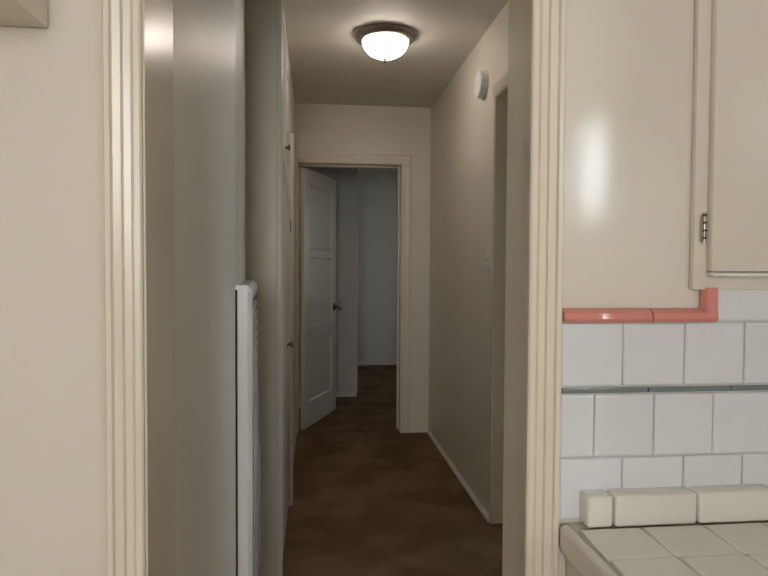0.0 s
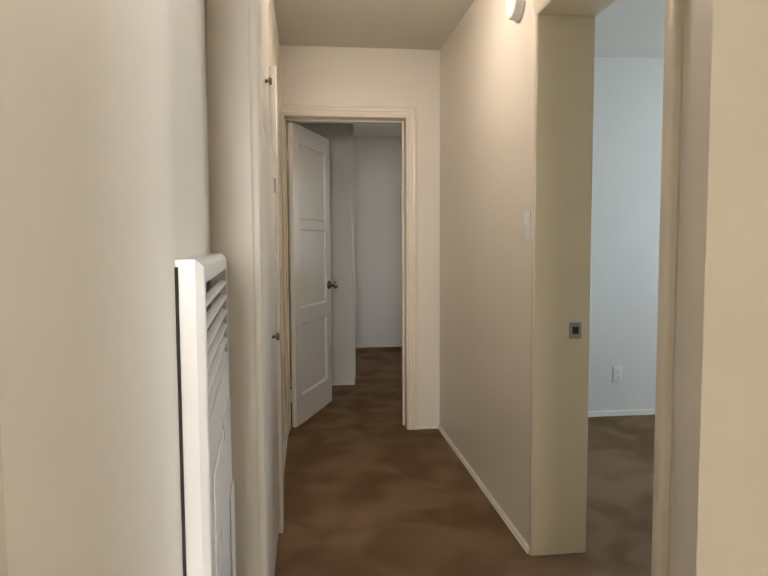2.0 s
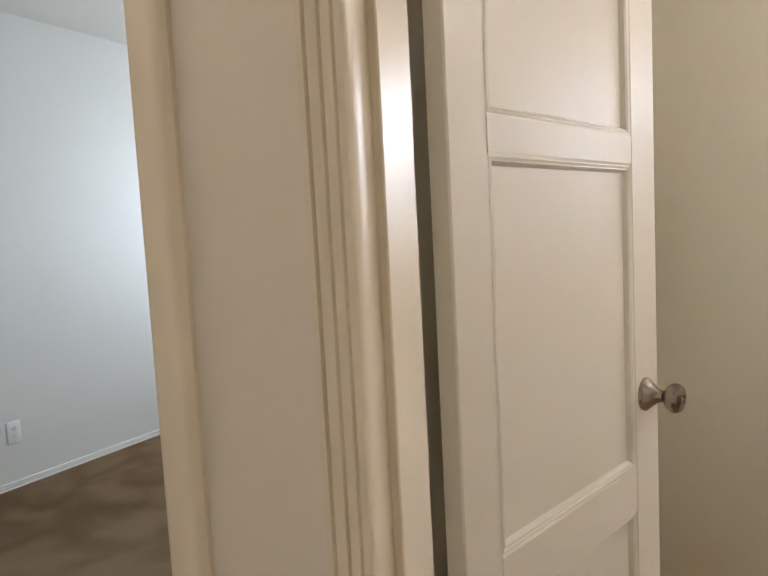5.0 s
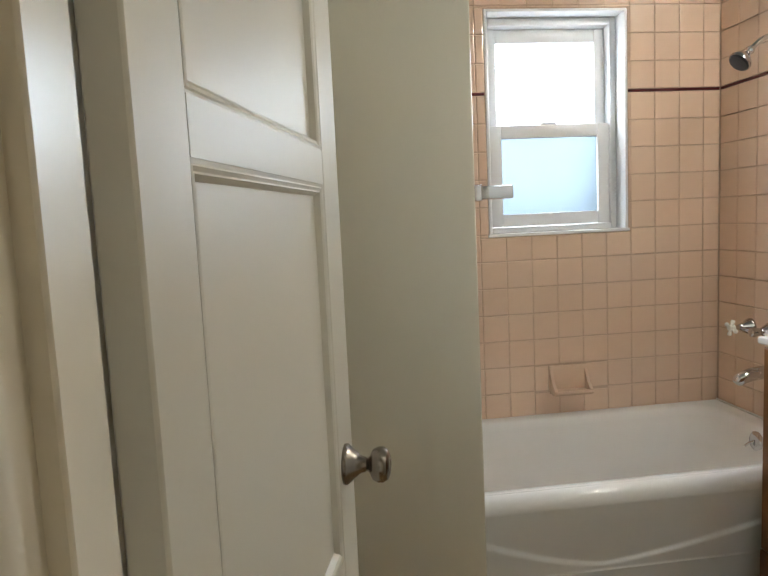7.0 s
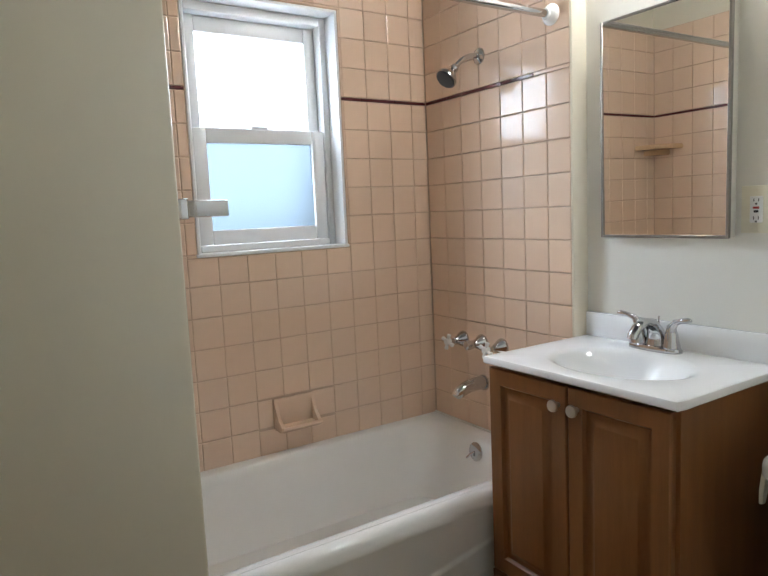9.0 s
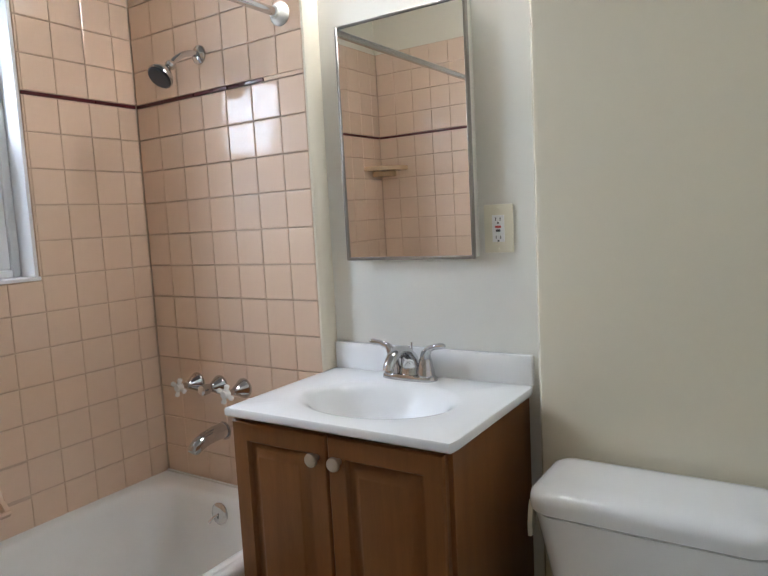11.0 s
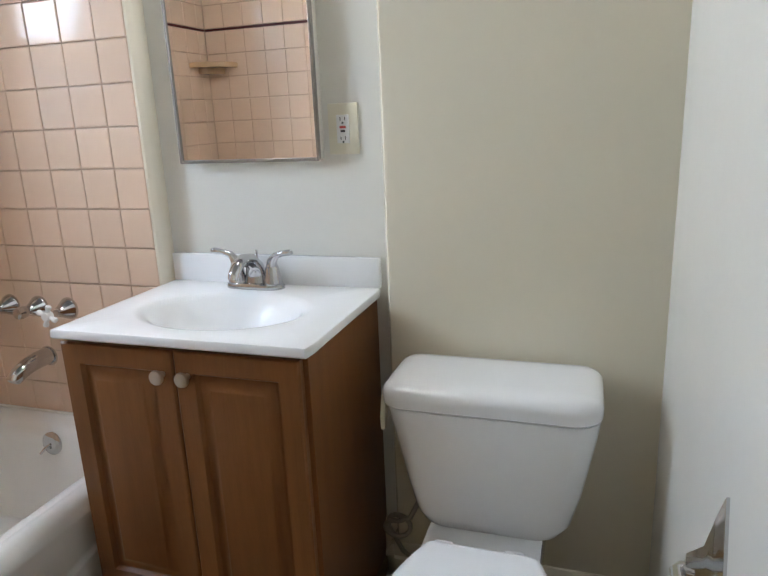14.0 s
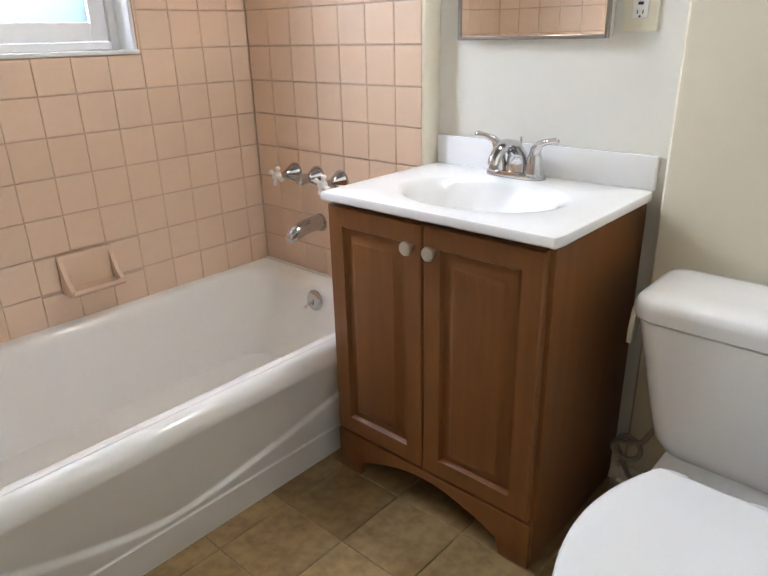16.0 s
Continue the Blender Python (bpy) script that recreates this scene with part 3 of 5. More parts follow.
def loft(rings, bm=None, cap_first=False, cap_last=True):
    bm = bm or bmesh.new()
    vs = [[bm.verts.new(v) for v in ring] for ring in rings]
    k = len(vs[0])
    for a, b in zip(vs, vs[1:]):
        for i in range(k):
            bm.faces.new((a[i], a[(i + 1) % k], b[(i + 1) % k], b[i]))
    if cap_first:
        bm.faces.new(vs[0])
    if cap_last:
        bm.faces.new(vs[-1])
    return bm


def bathtub():
    d = thing("bathtub", 3.22, 0.78, ZB, "white enamelled built-in bathtub with a curved apron line", "bathtub")
    rim = 0.470
    rings = []
    for x0, x1, y0, y1, r, z in ((2.892, 3.600, 0.026, 1.548, 0.012, rim - 0.01), (2.892, 3.600, 0.026, 1.548, 0.012, rim - 0.0005), (2.896, 3.600, 0.026, 1.548, 0.012, rim),
                                 (2.918, 3.566, 0.088, 1.500, 0.10, rim - 0.002), (2.932, 3.556, 0.104, 1.484, 0.11, rim - 0.012), (2.944, 3.548, 0.116, 1.470, 0.12, rim - 0.04),
                                 (2.970, 3.532, 0.135, 1.40, 0.13, 0.32), (3.000, 3.515, 0.155, 1.32, 0.13, 0.215), (3.030, 3.495, 0.18, 1.25, 0.12, 0.175), (3.09, 3.44, 0.26, 1.15, 0.10, 0.165)):
        rings.append([(x, y, z) for x, y in rounded(x0, x1, y0, y1, r, 8)])
    part("basin", loft(rings), M["tub"], d)
    bm = bmesh.new()
    ny, nz = 72, 110
    grid = []
    for i in range(ny + 1):
        y = 0.026 + (1.302 - 0.026) * i / ny
        d_y = y - 0.90
        low = 0.230 + (0.092 * (-d_y / 0.53) ** 1.35 if d_y < 0 else 0.098 * (d_y / 0.36) ** 1.5)
        col = []
        for j in range(nz + 1):
            z = ZB + (rim - 0.045 - ZB) * j / nz
            x = 2.885 - 0.041 * max(0.0, (z - ZB) / 0.305) ** 1.3
            s = min(1, max(0, (low - z) / 0.011))
            x -= 0.011 * s * s * (3 - 2 * s)
            s = min(1, max(0, (0.210 - z) / 0.004))
            x -= 0.004 * s
            col.append(bm.verts.new((x, y, z)))
        for j in range(1, 13):
            a = math.pi / 2 * j / 12
            col.append(bm.verts.new((x + 0.046 * (1 - math.cos(a)), y, z + 0.045 * math.sin(a))))
        grid.append(col)
    for a, b in zip(grid, grid[1:]):
        for j in range(nz + 12):
            bm.faces.new((a[j], a[j + 1], b[j + 1], b[j]))
    part("apron", bm, M["tub"], d)
    ov = part("overflow_plate", lathe([(0, 0.0), (0.036, 0.0), (0.036, 0.003), (0.031, 0.007), (0.014, 0.009), (0, 0.009)], 28, Matrix.Translation((3.226, 0.124, 0.420)) @ pose(0, 0, 0, -84)), M["chrome"], d, "round chrome overflow plate")
    part("trip_lever", tube([(3.226, 0.132, 0.420), (3.238, 0.146, 0.410), (3.248, 0.154, 0.396)], 0.004), M["chrome"], ov)
    return d


bathtub()
structure("trim_tub_caulk", tube([(2.90, 0.032, 0.473), (3.592, 0.032, 0.473)], 0.005, 8), M["white_trim"], "white caulk line where the tub meets the tiles")


def bath_window():
    y0, y1, z0, z1 = BATH_WIN
    w = tagged(new("window_1"), "white vinyl sash window, clear above and frosted below", "window", kind="structure")
    w.matrix_world = pose(3.70, 0.725, z0)
    bm = bmesh.new()
    for b in ((3.598, 3.80, y0 - 0.001, y0 + 0.010, z0, z1), (3.598, 3.80, y1 - 0.010, y1 + 0.001, z0, z1), (3.598, 3.80, y0, y1, z1 - 0.010, z1 + 0.001), (3.594, 3.80, y0 - 0.006, y1 + 0.006, z0 - 0.002, z0 + 0.010)):
        box(*b, 0.002, 1, bm=bm)
    part("reveal", bm, M["vinyl_frame"], w)
    bm = bmesh.new()
    for b in ((3.675, 3.77, y0 + 0.010, y0 + 0.036, z0 + 0.010, z1 - 0.010), (3.675, 3.77, y1 - 0.036, y1 - 0.010, z0 + 0.010, z1 - 0.010),
              (3.675, 3.77, y0 + 0.036, y1 - 0.036, z1 - 0.042, z1 - 0.010), (3.675, 3.77, y0 + 0.036, y1 - 0.036, z0 + 0.010, z0 + 0.034)):
        box(*b, 0.003, 1, bm=bm)
    part("window_frame", bm, M["vinyl_frame"], w)

    def sash(x0, x1, a0, a1, lo, hi, stile, bottom, top):
        bm = bmesh.new()
        for b in ((x0, x1, a0, a0 + stile, lo, hi), (x0, x1, a1 - stile, a1, lo, hi), (x0 + 0.001, x1 - 0.001, a0 + stile, a1 - stile, lo, lo + bottom), (x0 + 0.001, x1 - 0.001, a0 + stile, a1 - stile, hi - top, hi)):
            box(*b, 0.004, 2, bm=bm)
        return bm

    up = part("upper_sash", sash(3.722, 3.752, y0 + 0.037, y1 - 0.037, 1.64, z1 - 0.043, 0.045, 0.040, 0.055), M["vinyl_frame"], w)
    lo = part("lower_sash", sash(3.684, 3.716, y0 + 0.037, y1 - 0.037, z0 + 0.035, 1.672, 0.050, 0.052, 0.052), M["vinyl_frame"], w)
    g = part("pane", box(3.736, 3.740, y0 + 0.078, y1 - 0.078, 1.675, z1 - 0.094), M["glass"], up)
    g.visible_shadow = False
    g = part("pane", box(3.698, 3.702, y0 + 0.083, y1 - 0.083, z0 + 0.083, 1.624), M["frosted"], lo, "blue-tinted frosted pane")
    g.visible_shadow = False
    part("sash_lock", box(3.690, 3.724, 0.692, 0.760, 1.672, 1.684, 0.004), M["vinyl_frame"], lo)
    return w


bath_window()


def shower():
    d = thing("shower_fixture", 3.262, TILE_S, 1.905, "small chrome shower head on a bent arm", "shower head")
    x = 3.262
    part("flange", lathe([(0.0, 0.0), (0.030, 0.0), (0.029, 0.004), (0.020, 0.010), (0.012, 0.013), (0, 0.013)], 24, Matrix.Translation((x, TILE_S, 1.905)) @ pose(0, 0, 0, -90)), M["chrome"], d)
    pts = arc((x, TILE_S, 1.905), (x, 0.085, 1.912), (x, 0.138, 1.858), 8)
    part("arm", tube(pts, 0.0095, 14), M["chrome"], d)
    lay = Matrix.Translation((x, 0.140, 1.856)) @ pose(0, 0, 0, -135)
    part("head", lathe([(0, -0.004), (0.013, -0.004), (0.016, 0.006), (0.012, 0.014), (0.014, 0.022), (0.022, 0.032), (0.036, 0.048), (0.0405, 0.058), (0.0395, 0.066), (0.0, 0.066)], 28, lay), M["chrome"], d)
    part("spray_face", lathe([(0, 0.0665), (0.037, 0.0665), (0.034, 0.071), (0, 0.073)], 28, lay), M["black"], d, "dark spray face")


shower()


def curtain_rod():
    d = thing("shower_rod", 2.91, 0.78, 1.955, "straight chrome shower curtain rod across the tub", "curtain rod")
    part("rod", tube([(2.912, 0.030, 1.957), (2.912, TILE_N - 0.004, 1.957)], 0.0125, 18), M["chrome"], d)
    for y, a in ((TILE_S, -90), (TILE_N, 90)):
        part("flange", lathe([(0.0, 0.0), (0.034, 0.0), (0.034, 0.006), (0.028, 0.014), (0.018, 0.022), (0.0165, 0.030), (0, 0.030)], 24, Matrix.Translation((2.912, y, 1.957)) @ pose(0, 0, 0, a)), M["porcelain"], d, "white flange")


curtain_rod()


def tub_valves():
    d = thing("tub_faucet", 3.286, TILE_S, 0.822, "chrome three-valve tub faucet with white porcelain cross handles", "faucet")
    for i, x in enumerate((3.398, 3.286, 3.174)):
        lay = Matrix.Translation((x, TILE_S, 0.822)) @ pose(0, 0, 0, -90)
        v = part("escutcheon", lathe([(0, 0), (0.034, 0), (0.034, 0.003), (0.031, 0.010), (0.022, 0.026), (0.015, 0.040), (0.0125, 0.048), (0, 0.048)], 26, lay), M["chrome"], d)
        if i == 1:
            part("diverter_knob", lathe([(0, 0.046), (0.013, 0.046), (0.017, 0.052), (0.019, 0.072), (0.017, 0.084), (0.010, 0.088), (0, 0.088)], 10, lay), M["chrome"], v)
        else:
            part("stem", lathe([(0, 0.046), (0.010, 0.046), (0.009, 0.066), (0.0115, 0.074), (0, 0.074)], 18, lay), M["chrome"], v)
            bm = bmesh.new()
            c = Vector((x, TILE_S + 0.084, 0.822))
            for a in (20, 110, 200, 290):
                e = Vector((math.cos(radians(a)), 0, math.sin(radians(a))))
                tube([c, c + e * 0.010, c + e * 0.020, c + e * 0.027, c + e * 0.032, c + e * 0.0345], 0.006, 12, bm, [0.008, 0.0065, 0.0065, 0.009, 0.008, 0.002])
            lathe([(0, 0.070), (0.013, 0.072), (0.015, 0.084), (0.012, 0.094), (0, 0.096)], 18, lay, bm)
            part("cross_handle", bm, M["porcelain"], v, "white porcelain cross handle")
    s = thing("tub_spout", 3.285, TILE_S, 0.662, "chrome tub spout with a sloping nose", "faucet")
    part("flange", lathe([(0, 0), (0.032, 0), (0.031, 0.005), (0, 0.006)], 24, Matrix.Translation((3.285, TILE_S, 0.662)) @ pose(0, 0, 0, -90)), M["chrome"], s)
    part("spout_body", tube([(3.285, TILE_S, 0.664), (3.285, 0.070, 0.664), (3.285, 0.110, 0.659), (3.285, 0.142, 0.648), (3.285, 0.160, 0.637), (3.285, 0.166, 0.631)], 0.02, 18, None, [0.027, 0.026, 0.025, 0.0235, 0.021, 0.015]), M["chrome"], s)


tub_valves()


def soap_dish():
    d = thing("soap_dish", 3.598, 0.70, 0.60, "peach ceramic soap dish set into the tiles", "soap dish")
    y0, y1 = 0.622, 0.786
    part("back", box(3.584, 3.602, y0, y1, 0.562, 0.676, 0.005), M["tile"], d)
    prof = [(3.592, 0.560), (3.555, 0.556), (3.528, 0.562), (3.516, 0.574), (3.517, 0.582), (3.524, 0.583), (3.534, 0.577), (3.556, 0.572), (3.592, 0.576)]
    part("tray", prism(prof, y0 + 0.002, y1 - 0.002, "y", 0.002), M["tile"], d)
    for a, b in ((y0, y0 + 0.013), (y1 - 0.013, y1)):
        part("side", prism([(3.590, 0.558), (3.530, 0.562), (3.524, 0.580), (3.556, 0.600), (3.575, 0.640), (3.590, 0.674)], a, b, "y", 0.003), M["tile"], d)
    c = thing("corner_shelf", 3.598, TILE_N, 1.60, "tan ceramic corner shelf on the tiles", "shelf")
    pts = [(3.598, TILE_N)] + [(3.598 - 0.17 * math.cos(radians(a)) ** 0.8 if a < 90 else 3.598, TILE_N - 0.17 * math.sin(radians(a)) ** 0.8) for a in range(0, 91, 9)]
    part("shelf_plate", prism(pts, 1.600, 1.624, "z", 0.006), M["tan"], c)
    part("shelf_support", prism([(3.598 + (x - 3.598) * 0.55, TILE_N + (y - TILE_N) * 0.55) for x, y in pts], 1.572, 1.600, "z", 0.006), M["tan"], c)


soap_dish()


def towel_arm():
    d = thing("towel_bar", 2.80, 1.30, 1.372, "short chrome towel bar fixed to the wall end", "towel bar")
    part("bracket", box(2.782, 2.826, 1.278, 1.303, 1.350, 1.394, 0.004), M["chrome"], d)
    part("bar", box(2.792, 2.816, 1.188, 1.280, 1.354, 1.390, 0.003), M["chrome"], d)


towel_arm()

# ---- vanity ----


def vanity():
    d = thing("vanity_cabinet", 2.52, 0.2, ZB, "cherry wood two-door vanity cabinet under the sink", "cabinet")
    x0, x1, yb, yf, top = 2.216, 2.818, -0.034, 0.402, 0.8905
    bm = box(x0, x0 + 0.016, yb, yf, ZB, top, 0.001, 1)
    part("side_panel", bm, M["wood"], d)
    part("side_panel", box(x1 - 0.016, x1, yb, yf, ZB, top, 0.001, 1), M["wood"], d)
    part("back_panel", box(x0 + 0.016, x1 - 0.016, yb, yb + 0.006, ZB + 0.08, top), M["wood"], d)
    part("bottom_panel", box(x0 + 0.016, x1 - 0.016, yb + 0.006, yf - 0.002, 0.225, 0.240), M["wood"], d)
    part("front_frame", box(x0 + 0.016, x1 - 0.016, yf - 0.02, yf - 0.003, 0.858, top), M["wood"], d)
    # arched plinth rail standing on two feet
    pts = [(x0 + 0.002, ZB), (x0 + 0.080, ZB), (x0 + 0.084, ZB + 0.030)]
    for i in range(13):
        s = i / 12
        xx = x0 + 0.084 + (x1 - x0 - 0.168) * s
        pts.append((xx, ZB + 0.044 + 0.056 * math.sin(math.pi * s)))
    pts += [(x1 - 0.084, ZB + 0.030), (x1 - 0.080, ZB), (x1 - 0.002, ZB), (x1 - 0.002, 0.243), (x0 + 0.002, 0.243)]
    part("plinth_rail", prism(pts, yf, yf + 0.020, "y", 0.002), M["wood"], d)

    def door(a, b, kx):
        z0, z1, t0, t1 = 0.247, 0.880, yf, yf + 0.019
        rings = []
        for inset, y in ((0, t0), (0, t1 - 0.004), (0.004, t1), (0.048, t1), (0.051, t1 - 0.006), (0.054, t1 - 0.011), (0.061, t1 - 0.012), (0.080, t1 - 0.003), (0.082, t1 - 0.001), (0.086, t1)):
            rings.append([(a + inset, y, z0 + inset), (b - inset, y, z0 + inset), (b - inset, y, z1 - inset), (a + inset, y, z1 - inset)])
        dd = part("door", loft(rings, cap_first=True), M["wood"], d, "raised-panel cherry door")
        lay = Matrix.Translation((kx, t1, 0.826)) @ pose(0, 0, 0, -90)
        part("knob", lathe([(0, 0), (0.007, 0), (0.006, 0.012), (0.009, 0.016), (0.0155, 0.018), (0.0165, 0.021), (0.0155, 0.026), (0.010, 0.0285), (0, 0.029)], 26, lay), M["nickel"], dd, "round brushed nickel knob")

    door(2.5225, 2.815, 2.549)
    door(2.227, 2.5195, 2.487)
    return d


vanity()


def vanity_top():
    d = thing("bathroom_sink", 2.515, 0.2, 0.886, "white moulded vanity top with an oval basin and backsplash", "sink")
    x0, x1, y0, y1, zt, zb = 2.197, 2.821, -0.034, 0.437, 0.914, 0.8915
    cx, cy, rx, ry = 2.512, 0.222, 0.208, 0.148
    steps = 72
    rings = [[] for _ in range(13)]
    for i in range(steps):
        a = 2 * math.pi * i / steps
        c, s = math.cos(a), math.sin(a)
        k = min(((x1 if c > 0 else x0) - cx) / c if abs(c) > 1e-9 else 9, ((y1 if s > 0 else y0) - cy) / s if abs(s) > 1e-9 else 9)
        ex, ey = cx + c * k, cy + s * k

        def toward(f):
            return (cx + (ex - cx) * f, cy + (ey - cy) * f)

        fx = lambda q: (min(max(ex, x0 + q), x1 - q), min(max(ey, y0 + q), y1 - q))
        rings[0].append((*fx(0.004), zb))
        rings[1].append((*fx(0.0), zb + 0.004))
        rings[2].append((*fx(0.0), zt - 0.006))
        rings[3].append((*fx(0.003), zt - 0.0015))
        rings[4].append((*fx(0.009), zt))
        for j, (f, z) in enumerate(((1.08, zt), (1.0, zt - 0.003), (0.92, zt - 0.012), (0.80, zt - 0.036), (0.64, zt - 0.070), (0.44, zt - 0.098), (0.22, zt - 0.110), (0.10, zt - 0.112))):
            rings[5 + j].append((cx + rx * f * c, cy + ry * f * s, z))
    part("basin_top", loft(rings), M["marble"], d)
    part("backsplash", box(2.200, 2.815, -0.034, -0.014, zt - 0.001, 0.992, 0.004), M["marble"], d)
    part("drain", lathe([(0, 0.0), (0.021, 0.0), (0.021, 0.003), (0.014, 0.004), (0, 0.002)], 24, Matrix.Translation((cx, cy, zt - 0.112))), M["chrome"], d, "chrome drain ring")


vanity_top()


def sink_faucet():
    x, y, z = 2.532, 0.028, 0.914
    d = thing("sink_faucet", x, y, z, "polished chrome sink faucet with two lever handles", "faucet")
    pts = [(x + 0.083 * math.copysign(abs(math.cos(a)) ** 0.6, math.cos(a)), y + 0.027 * math.copysign(abs(math.sin(a)) ** 0.8, math.sin(a))) for a in (2 * math.pi * i / 36 for i in range(36))]
    rings = [[(x + (px - x) * s, y + (py - y) * s, z + h) for px, py in pts] for s, h in ((1, 0), (1, 0.006), (0.97, 0.012), (0.90, 0.015))]
    part("base_plate", loft(rings), M["chrome"], d)
    rings = []
    for (py, pz, w, h) in ((y - 0.006, z + 0.012, 0.034, 0.024), (y - 0.008, z + 0.034, 0.030, 0.022), (y - 0.002, z + 0.058, 0.025, 0.020), (y + 0.020, z + 0.080, 0.021, 0.017), (y + 0.052, z + 0.086, 0.0185, 0.015),
                           (y + 0.084, z + 0.076, 0.0170, 0.013), (y + 0.104, z + 0.056, 0.0155, 0.012), (y + 0.107, z + 0.046, 0.0145, 0.011)):
        rings.append((py, pz, w, h))
    bm = bmesh.new()
    loops = []
    for i, (py, pz, w, h) in enumerate(rings):
        a, b = rings[max(i - 1, 0)], rings[min(i + 1, len(rings) - 1)]
        t = Vector((0, b[0] - a[0], b[1] - a[1])).normalized()
        nrm = Vector((0, -t.z, t.y))
        loops.append([tuple(Vector((x, py, pz)) + Vector((1, 0, 0)) * w * math.cos(q) + nrm * h * math.sin(q)) for q in (2 * math.pi * k / 20 for k in range(20))])
    loft(loops, bm, True, True)
    part("spout", bm, M["chrome"], d)
    part("lift_rod", tube([(x, y - 0.018, z + 0.05), (x, y - 0.019, z + 0.098)], 0.0028, 10), M["chrome"], d)
    for sgn in (-1, 1):
        hx = x + sgn * 0.052
        hb = part("handle_base", lathe([(0, 0.012), (0.025, 0.012), (0.0245, 0.020), (0.020, 0.040), (0.0185, 0.052), (0.016, 0.060), (0, 0.060)], 24, Matrix.Translation((hx, y, z))), M["chrome"], d)
        pts = [(hx, y, z + 0.056), (hx + sgn * 0.002, y + 0.001, z + 0.074), (hx + sgn * 0.014, y + 0.003, z + 0.088), (hx + sgn * 0.034, y + 0.006, z + 0.095), (hx + sgn * 0.058, y + 0.010, z + 0.099), (hx + sgn * 0.066, y + 0.011, z + 0.100)]
        part("lever", tube(pts, 0.01, 14, None, [0.016, 0.0135, 0.0095, 0.0078, 0.0085, 0.004]), M["chrome"], hb)


sink_faucet()


def medicine_cabinet():
    d = thing("medicine_cabinet", 2.536, -0.03, 1.24, "mirrored medicine cabinet with a thin metal frame", "mirror cabinet")
    x0, x1, z0, z1, yb, yf = 2.335, 2.738, 1.238, 1.888, -0.036, 0.006
    part("body", box(x0 + 0.004, x1 - 0.004, yb, yf - 0.012, z0 + 0.004, z1 - 0.004, 0.002), M["white_trim"], d)
    bm = bmesh.new()
    w = 0.009
    for b in ((x0, x0 + w, z0, z1), (x1 - w, x1, z0, z1), (x0 + w, x1 - w, z0, z0 + w), (x0 + w, x1 - w, z1 - w, z1)):
        box(b[0], b[1], yf - 0.012, yf, b[2], b[3], 0.002, 1, bm=bm)
    part("frame", bm, M["satin"], d, "thin brushed metal frame")
    glass = box(x0 + w - 0.001, x1 - w + 0.001, yf - 0.011, yf - 0.0055, z0 + w - 0.001, z1 - w + 0.001)
    for v in glass.verts:
        v.co.y += 0.0035 * (v.co.z - z0) / (z1 - z0)
    part("mirror", glass, M["mirror"], d, "clear mirror glass")


medicine_cabinet()


def plate(name, m, w, h, label, category, mat, kind):
    """A wall plate, built flat in x and z, facing its own -y, laid by m."""
    d = thing(name, 0, 0, 0, label, category)
    body = part("cover_plate", box(-w / 2, w / 2, -0.005, 0.001, -h / 2, h / 2, 0.002), mat, d, local=True)
    if kind == "gfci":
        part("device", box(-0.0165, 0.0165, -0.0068, -0.0045, -0.034, 0.034, 0.001, 1), M["plastic"], d, "white outlet face", local=True)
        for z in (0.024, -0.022):
            for x in (-0.006, 0.006):
                part("slot", box(x - 0.001, x + 0.001, -0.0074, -0.0066, z - 0.004, z + 0.004), M["black"], d, local=True)
            part("ground_hole", lathe([(0, 0), (0.0026, 0), (0.0026, 0.0007), (0, 0.0007)], 12, Matrix.Translation((0, -0.0067, z - 0.0095 if z > 0 else z - 0.009)) @ pose(0, 0, 0, 90)), M["black"], d, local=True)
        part("reset_button", box(-0.008, 0.008, -0.0085, -0.0066, 0.0015, 0.0075, 0.0008, 1), M["red"], d, "red button", local=True)
        part("test_button", box(-0.006, 0.006, -0.0085, -0.0066, -0.008, -0.002, 0.0008, 1), M["black"], d, "black button", local=True)
    elif kind == "duplex":
        for z in (0.020, -0.020):
            r = part("receptacle", lathe([(0, 0), (0.0165, 0), (0.0165, 0.002), (0, 0.0024)], 24, Matrix.Translation((0, -0.0045, z)) @ pose(0, 0, 0, 90)), M["plastic"], d, local=True)
            for x in (-0.006, 0.006):
                part("slot", box(x - 0.0012, x + 0.0012, -0.0078, -0.0066, z - 0.001, z + 0.007), M["black"], r, local=True)
            part("ground_hole", box(-0.002, 0.002, -0.0078, -0.0066, z - 0.010, z - 0.006), M["black"], r, local=True)
    else:
        part("toggle", prism([(-0.004, -0.006), (-0.004, 0.010), (-0.016, 0.008), (-0.015, 0.003)], -0.004, 0.004, "x", 0.001), mat, d, local=True)
    for z in ((-h / 2 + 0.010, h / 2 - 0.010) if kind != "duplex" else (0.0,)):
        part("screw", lathe([(0, 0), (0.003, 0), (0.0025, 0.001), (0, 0.0012)], 12, Matrix.Translation((0, -0.0048, z)) @ pose(0, 0, 0, 90)), mat, d, local=True)
    d.matrix_basis = m
    return d


plate("gfci_outlet", pose(2.283, -0.0345, 1.312, 0, 0, 180), 0.078, 0.122, "cream wall outlet with red and black test buttons beside the mirror", "outlet", M["ivory"], "gfci")
plate("wall_outlet", pose(2.641, 4.9695, 0.300), 0.072, 0.118, "white double wall outlet near the bedroom floor", "outlet", M["plastic"], "duplex")
